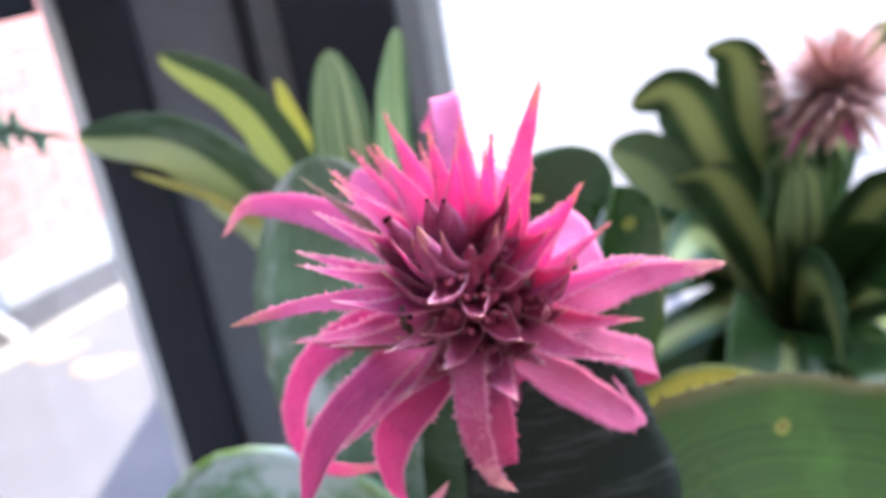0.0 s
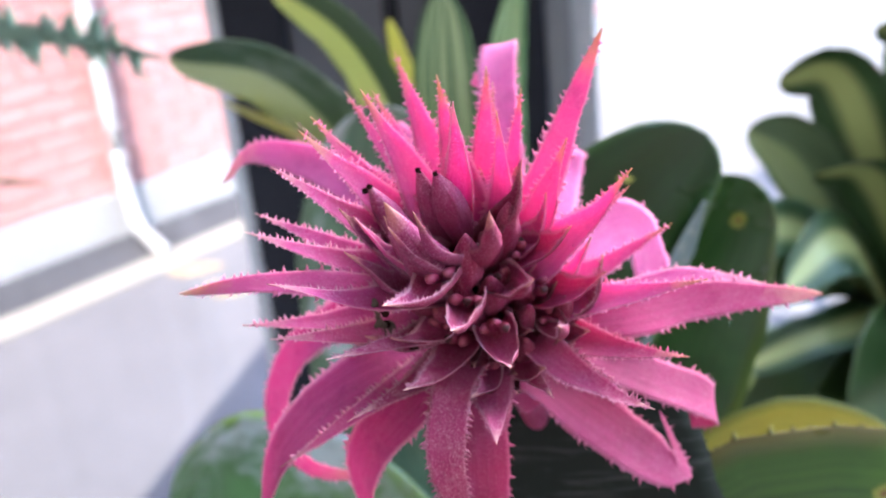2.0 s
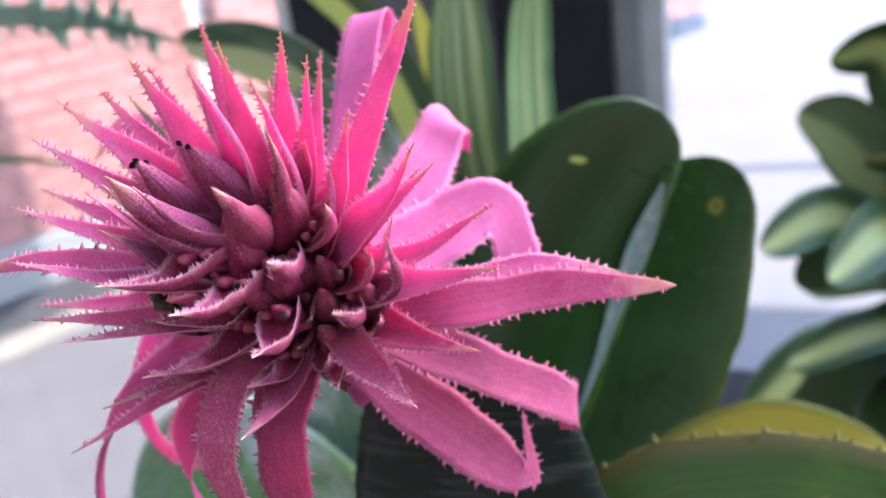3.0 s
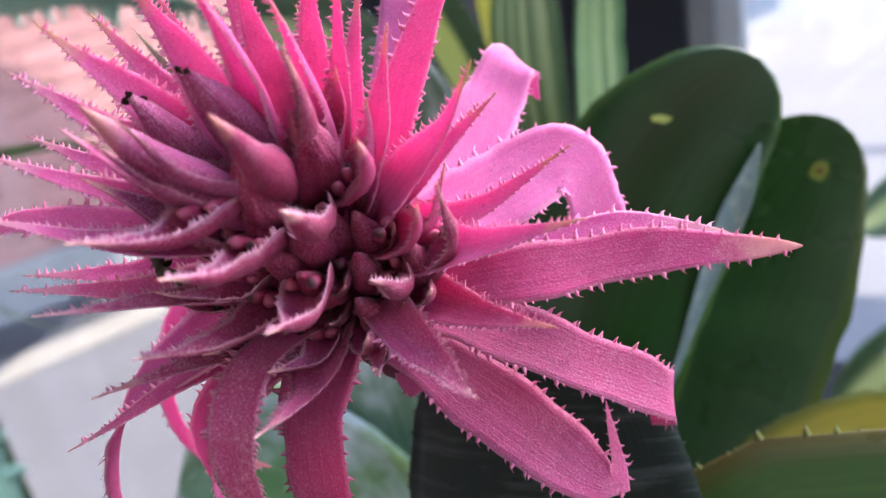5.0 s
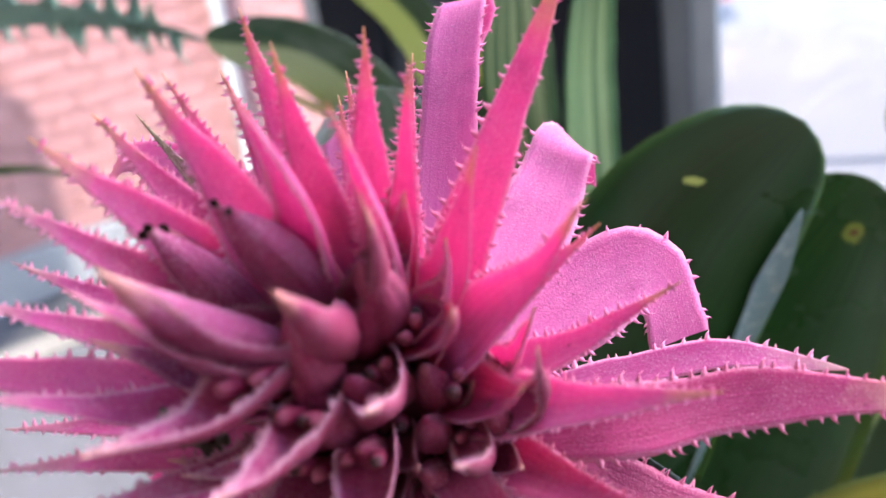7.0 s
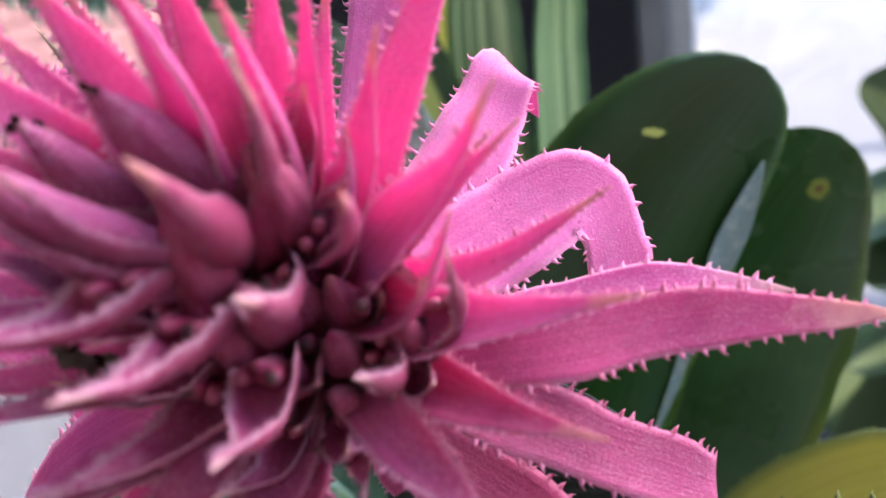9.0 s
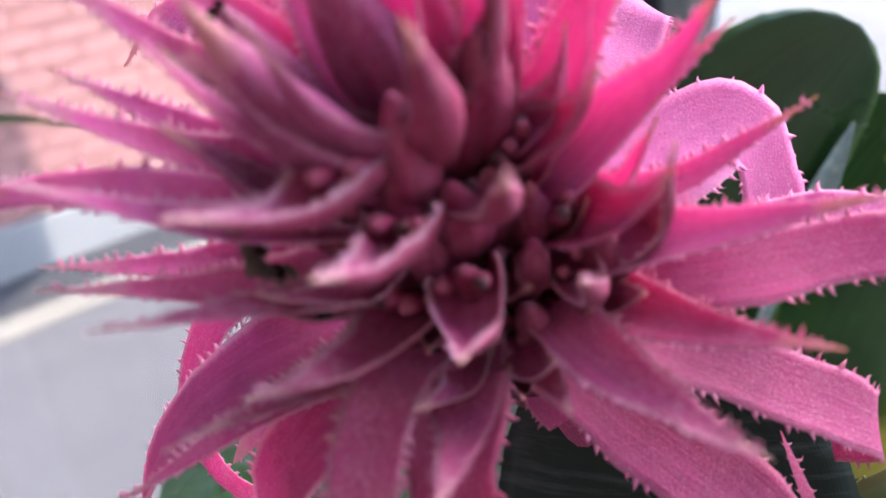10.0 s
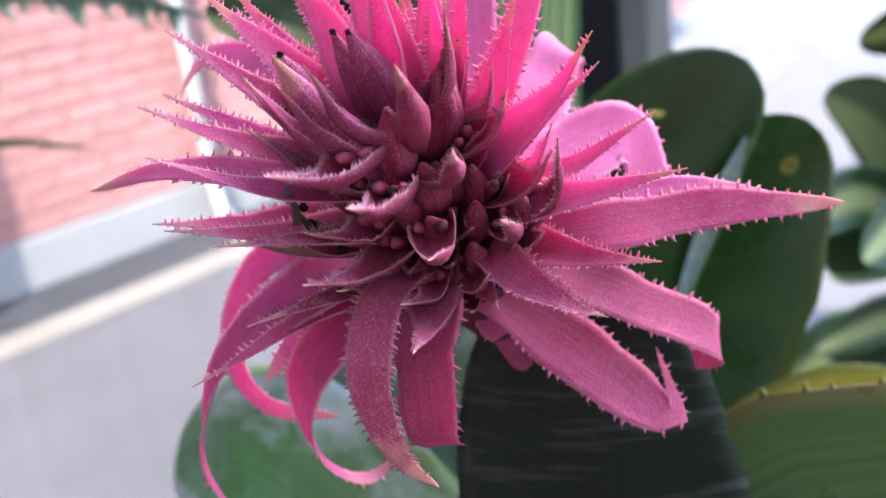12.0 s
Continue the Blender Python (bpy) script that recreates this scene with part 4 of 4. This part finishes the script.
def mark_on(blade_ob, near):
    """Puts a leaf's spot on its surface."""
    me = blade_ob.data
    tree = BVHTree.FromPolygons([v.co for v in me.vertices], [f.vertices for f in me.polygons])
    me.materials[0].node_tree.nodes["mark"].inputs[1].default_value = tree.find_nearest(Vector(near))[0]


broad = leaf(bromeliad, [(0.008, 0.325, 0.84), (-0.032, 0.365, 0.99), (-0.004, 0.391, 1.105), (0.023, 0.4029, 1.1537), (0.0545, 0.4087, 1.1885)], 78, (-0.1, 1, -0.3), LEAF_A, "broad dark green leaf with a torn yellow spot", cup=150, cup_end=50, spines=4, spine=0.0015)
mark_on(broad, (0.0227, 0.4014, 1.1732))
def edge_of(blade_ob, first, last, side, across=12):
    """Places along one margin of a leaf, from ring to ring."""
    verts, row = blade_ob.data.vertices, 2 * (across + 1)
    return [verts[k * row + (2 * across if side else 0)].co.copy() for k in range(first, last, 3)]


rim = max((edge_of(broad, 10, 24, k) for k in (0, 1)), key=lambda line: line[-1].x)
leaf(bromeliad, [q + Vector((-0.0045, -0.0055, 0.001)) for q in rim], 10, (0.55, -0.65, 0.55), LEAF_FOLD, "turned-back margin of the broad leaf, its sheen painted pale", shape=flap, cup=70, cup_end=50, name="leaf_margin", thick=0.0012)
side_leaf = leaf(bromeliad, [(0.02, 0.325, 0.84), (0.000, 0.41, 0.97), (0.037, 0.444, 1.08), (0.077, 0.446, 1.157)], 82, (-0.2, -1, 0.3), LEAF_B, spines=4, spine=0.001)
mark_on(side_leaf, (0.0737, 0.4516, 1.1378))
low_leaf = leaf(bromeliad, [(0.02, 0.315, 0.84), (0.026, 0.306, 0.98), (0.078, 0.314, 1.066), (0.180, 0.330, 1.040)], 92, (-0.2, -0.96, 0.2), LEAF_C, "wide green leaf with a brown-eyed yellow spot", spines=3.2, spine=0.0036)
mark_on(low_leaf, (0.1038, 0.3266, 1.087))
leaf(bromeliad, [(0.02, 0.325, 0.84), (0.04, 0.390, 0.98), (0.081, 0.403, 1.040), (0.139, 0.405, 1.044)], 60, (-0.1, -0.85, 0.45), LEAF_OLIVE, "ageing olive yellow leaf", spines=4)
leaf(bromeliad, [(0.00, 0.315, 0.84), (-0.05, 0.330, 0.99), (-0.12, 0.352, 1.052), (-0.183, 0.366, 1.040)], 74, (0.2, -0.6, 0.8), LEAF_PALE, "green leaf with silvery reflections painted in bands", spines=4)
leaf(bromeliad, [(0.00, 0.325, 0.84), (-0.055, 0.380, 1.03), (-0.074, 0.400, 1.14), (-0.074, 0.404, 1.208)], 84, (0.2, -1, 0.4), LEAF_SHEEN, "dark green leaf with its sheen painted in silver patches", spines=4)
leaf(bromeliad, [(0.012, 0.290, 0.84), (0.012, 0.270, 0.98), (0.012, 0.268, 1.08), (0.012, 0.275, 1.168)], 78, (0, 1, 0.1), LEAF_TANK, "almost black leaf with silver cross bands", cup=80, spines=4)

# ---- the plant towards the side window ----
plant_left = potted("variegated_plant", (-0.10, 0.72, BENCH_Z), 0.08, 0.13, "variegated bromeliad with yellow striped leaves in a black pot")
leaf(plant_left, [(-0.11, 0.70, 0.84), (-0.125, 0.64, 1.05), (-0.185, 0.605, 1.176), (-0.256, 0.585, 1.204)], 58, (-0.15, -0.85, 0.55), LEAF_HALF, spines=5)
leaf(plant_left, [(-0.11, 0.71, 0.84), (-0.115, 0.67, 1.05), (-0.155, 0.662, 1.185), (-0.214, 0.66, 1.240)], 46, (-0.3, -0.85, 0.5), LEAF_LIME, spines=5)
leaf(plant_left, [(-0.10, 0.71, 0.84), (-0.095, 0.68, 1.00), (-0.098, 0.655, 1.13), (-0.094, 0.66, 1.224)], 50, (0, -1, 0.2), LEAF_CREAM, spines=5)
leaf(plant_left, [(-0.09, 0.72, 0.84), (-0.075, 0.72, 1.02), (-0.066, 0.71, 1.15), (-0.047, 0.685, 1.229)], 42, (0.5, -1, 0.2), LEAF_CREAM, shape=strap, spines=5, twist=25)
leaf(plant_left, [(-0.10, 0.73, 0.84), (-0.12, 0.73, 1.05), (-0.14, 0.73, 1.15), (-0.150, 0.73, 1.200)], 22, (-0.3, -1, 0.2), LEAF_YELLOW)
leaf(plant_left, [(-0.11, 0.69, 0.84), (-0.12, 0.63, 1.05), (-0.175, 0.61, 1.135), (-0.232, 0.60, 1.172)], 20, (-0.3, -0.6, 0.9), LEAF_YELLOW)

# ---- a toothed plant beside the side window, whose leaves arch into view ----
stool = anchor("stool", (-0.60, 0.60, 0.03), "black stool under the toothed plant", "stool")
part("seat", box((-0.655, 0.53, 0.53), (-0.545, 0.67, 0.55), 0.004), BLACK, stool)
for x in (-0.64, -0.56):
    for y in (0.545, 0.655):
        part("leg", box((x - 0.008, y - 0.008, 0.03), (x + 0.008, y + 0.008, 0.53)), BLACK, stool)
toothed = potted("toothed_plant", (-0.60, 0.62, 0.55), 0.05, 0.16, "toothed blue green plant in a small black pot")
leaf(toothed, [(-0.61, 0.60, 0.66), (-0.66, 0.61, 1.0), (-0.56, 0.62, 1.205), (-0.45, 0.628, 1.226), (-0.35, 0.622, 1.217), (-0.262, 0.60, 1.200)], 34, (0.2, -0.95, 0.1), LEAF_BLUE, shape=pointed, spines=17, spine=0.026, cup=20, cup_end=10)
leaf(toothed, [(-0.61, 0.61, 0.64), (-0.66, 0.63, 0.95), (-0.58, 0.63, 1.09), (-0.50, 0.64, 1.116), (-0.40, 0.64, 1.108)], 20, (0.2, -0.7, 0.6), LEAF_GREEN, shape=pointed, spines=8, spine=0.003)
leaf(toothed, [(-0.60, 0.58, 0.64), (-0.62, 0.56, 0.9), (-0.52, 0.53, 1.03), (-0.40, 0.522, 1.018)], 16, (0.2, -0.7, 0.6), LEAF_CREAM, shape=pointed)

# ---- the plant towards the front window, with an old flower head ----
plant_right = potted("old_bromeliad", (0.29, 0.86, BENCH_Z), 0.062, 0.12, "striped bromeliad with a faded flower head in a black pot")
RB = (0.29, 0.86, 0.84)
leaf(plant_right, [RB, (0.235, 0.83, 1.00), (0.185, 0.81, 1.118), (0.138, 0.80, 1.122)], 66, (-0.4, -0.7, 0.7), LEAF_STRIPE, spines=5)
leaf(plant_right, [RB, (0.255, 0.83, 1.02), (0.237, 0.80, 1.14), (0.205, 0.79, 1.162)], 60, (-0.5, -0.8, 0.4), LEAF_STRIPE, spines=5)
leaf(plant_right, [RB, (0.22, 0.83, 0.95), (0.165, 0.82, 1.05), (0.118, 0.81, 1.083)], 62, (-0.3, -0.8, 0.6), LEAF_SAGE, spines=5)
leaf(plant_right, [RB, (0.21, 0.80, 0.95), (0.145, 0.76, 1.015), (0.090, 0.72, 1.005)], 50, (-0.3, -0.6, 0.9), LEAF_STRIPE, spines=5)
leaf(plant_right, [RB, (0.25, 0.80, 0.96), (0.205, 0.77, 1.05), (0.160, 0.75, 1.062)], 60, (-0.4, -0.8, 0.6), LEAF_STRIPE, spines=5)
leaf(plant_right, [RB, (0.27, 0.86, 1.00), (0.255, 0.86, 1.08), (0.235, 0.85, 1.115)], 64, (-0.2, -0.9, 0.3), LEAF, spines=5)
leaf(plant_right, [RB, (0.24, 0.80, 0.92), (0.18, 0.75, 0.93), (0.11, 0.74, 0.90)], 50, (-0.2, -0.4, 1), LEAF_STRIPE, spines=5)
leaf(plant_right, [RB, (0.28, 0.80, 0.95), (0.27, 0.76, 1.03), (0.26, 0.74, 1.06)], 56, (0, -0.8, 0.5), LEAF_CREAM, spines=5)
leaf(plant_right, [RB, (0.33, 0.82, 0.95), (0.37, 0.78, 1.02), (0.40, 0.76, 1.04)], 56, (0.2, -0.8, 0.5), LEAF_STRIPE, spines=5)
leaf(plant_right, [RB, (0.30, 0.84, 0.98), (0.285, 0.80, 1.04), (0.280, 0.775, 1.085)], 66, (0, -1, 0.2), LEAF_CREAM, spines=5)
leaf(plant_right, [RB, (0.34, 0.88, 1.0), (0.37, 0.88, 1.10), (0.39, 0.86, 1.15)], 44, (0.2, -1, 0.2), LEAF_STRIPE, spines=5)
for k in range(13):
    ang = -2.75 + 0.27 * k
    rr = 0.15 + 0.035 * (k % 3)
    tipz = 0.95 + 0.03 * (k % 4)
    d = Vector((math.cos(ang), math.sin(ang) * 0.8, 0))
    base = Vector(RB)
    leaf(plant_right, [base, base + d * rr * 0.45 + Vector((0, 0, 0.09)), base + d * rr * 0.85 + Vector((0, 0, tipz - 0.84)), base + d * rr * 1.2 + Vector((0, 0, tipz - 0.855))], 52, (d.x * -0.3, -0.6, 0.8), LEAF if k % 2 else LEAF_STRIPE, spines=5)
leaf(plant_right, [RB, (0.30, 0.76, 0.96), (0.325, 0.70, 1.00), (0.345, 0.66, 0.96)], 62, (0, -0.7, 0.7), LEAF, spines=5)
leaf(plant_right, [RB, (0.27, 0.76, 0.94), (0.265, 0.70, 0.965), (0.26, 0.65, 0.92)], 64, (0, -0.7, 0.7), LEAF_STRIPE, spines=5)
leaf(plant_right, [RB, (0.24, 0.77, 0.91), (0.21, 0.71, 0.93), (0.185, 0.66, 0.88)], 60, (-0.1, -0.7, 0.7), LEAF, spines=5)
leaf(plant_right, [RB, (0.34, 0.78, 0.92), (0.38, 0.72, 0.95), (0.41, 0.68, 0.91)], 62, (0.1, -0.7, 0.7), LEAF_STRIPE, spines=5)
leaf(plant_right, [RB, (0.30, 0.74, 0.88), (0.31, 0.66, 0.89), (0.315, 0.60, 0.83)], 64, (0, -0.6, 0.8), LEAF, spines=5)
rnd = random.Random(21)
for k in range(9):
    ang = radians(-165 + 18 * k)
    d = Vector((math.cos(ang), math.sin(ang), 0))
    base = Vector(RB)
    leaf(plant_right, [base, base + d * 0.07 + Vector((0, 0, 0.04)), base + d * 0.15 + Vector((0, 0, rnd.uniform(0.02, 0.05))), base + d * 0.22 + Vector((0, 0, rnd.uniform(-0.07, -0.02)))], 56, (d.x * -0.3, -0.4, 0.9), LEAF if k % 3 else LEAF_STRIPE, spines=5)
part("stem", tube([(0.295, 0.84, 0.84), (0.30, 0.80, 1.0), (0.300, 0.775, 1.086)], [0.006, 0.005, 0.006]), LEAF, plant_right)
OLD = Vector((0.302, 0.768, 1.113))
old_head = part("flower_head", tube([tuple(OLD + Vector((0, 0, -0.04))), tuple(OLD), tuple(OLD + Vector((0, -0.01, 0.03)))], [0.006, 0.014, 0.004]), DRY, plant_right, "faded brownish pink flower head")
rnd = random.Random(9)
for k in range(190):
    z = -0.55 + 1.5 * (k + 0.5) / 190
    a = k * 2.39996
    r = math.sqrt(max(0.0, 1 - min(z, 0.99) ** 2))
    way = Vector((r * math.cos(a), r * math.sin(a), min(z, 0.99)))
    ln = rnd.uniform(0.056, 0.076)
    start = OLD + way * 0.006
    endp = OLD + way * ln - Vector((0, 0, 0.006 if z > -0.3 else 0.014))
    part("bract", blade([start, start.lerp(endp, 0.5) + way * 0.001, endp], 0.0095 if z > -0.3 else 0.013, (0, 0, 1) if z < 0.9 else (1, 0, 0), pointed, 90, 40, 0.0008, 8, 4, 0, 0.001, 0.02, 0, k), DRY if z > -0.3 or k % 3 else LILAC, old_head)

# ---- outside: downpipe on the wall, yellow marks on the pavement ----
pipe = anchor("downpipe", along_wall(3.08, 0.06, 0), "white plastic downpipe with a turned-out foot by the brick wall", "downpipe")
part("pipe", tube([tuple(along_wall(3.08, 0.075, z)) for z in (3.0, 2.0, 1.0, 0.36)], [0.029, 0.029], 20, 12), WHITE_PLASTIC, pipe)
part("foot", tube([tuple(along_wall(*p)) for p in ((3.08, 0.075, 0.38), (3.075, 0.085, 0.20), (3.05, 0.16, 0.075), (3.00, 0.32, 0.045), (2.95, 0.46, 0.042))], [0.029, 0.029], 20, 14), WHITE_PLASTIC, pipe)
for z in (0.36, 0.95, 1.8):
    part("pipe_collar", tube([tuple(along_wall(3.08, 0.075, z + h)) for h in (-0.025, 0.0, 0.025)], [0.034, 0.034], 20, 4), WHITE_PLASTIC, pipe)

for k, (x, y) in enumerate(((-1.69, 3.12), (-1.44, 2.93))):
    bm = bmesh.new()
    ring = [bm.verts.new((x + (0.11 + 0.03 * math.sin(5 * a + k)) * math.cos(a), y + (0.06 + 0.02 * math.sin(3 * a)) * math.sin(a), 0.004)) for a in [6.2832 * j / 18 for j in range(18)]]
    bm.faces.new(ring)
    bmesh.ops.extrude_face_region(bm, geom=list(bm.faces))
    for v in ring:
        v.co.z = 0.0
    tagged(part("paint_mark", bm, YELLOW, None, "worn yellow paint mark on the pavement", False), category="paint mark", group="paint marks")

# ---- bricks of the wall ----
rnd = random.Random(2)
BRICKS = []
for w in (0.215, 0.1025):
    bm = box((-w / 2, -0.0, -0.0325), (w / 2, 0.05, 0.0325), 0.004)
    BRICKS.append(mesh_from("brick", bm, BRICK, False))
for row in range(22):
    z = 0.20 + 0.0325 + 0.01 + row * 0.075
    off = 0.1125 * (row % 2)
    for k in range(13):
        s = 0.75 + k * 0.225 + off
        ob = new("brick", BRICKS[0])
        ob.parent = wall_brick
        ob.matrix_basis = WALL_M @ Matrix.Translation((s, rnd.uniform(-0.002, 0.002), z))
bm = bmesh.new()
for row in range(42):
    z = 0.20 + 0.0425 + row * 0.075
    off = 0.1125 * (row % 2)
    for k in range(-6, 30):
        if 0 <= k < 13 and row < 22:
            continue
        bm2 = Matrix.Translation((0.75 + k * 0.225 + off, 0.025, z)) @ Matrix.Diagonal((0.215, 0.05, 0.065, 1))
        bmesh.ops.create_cube(bm, size=1.0, matrix=WALL_M @ bm2)
tagged(part("bricks", bm, BRICK, wall_brick, "further courses of the same red brick", False), kind="stuff")
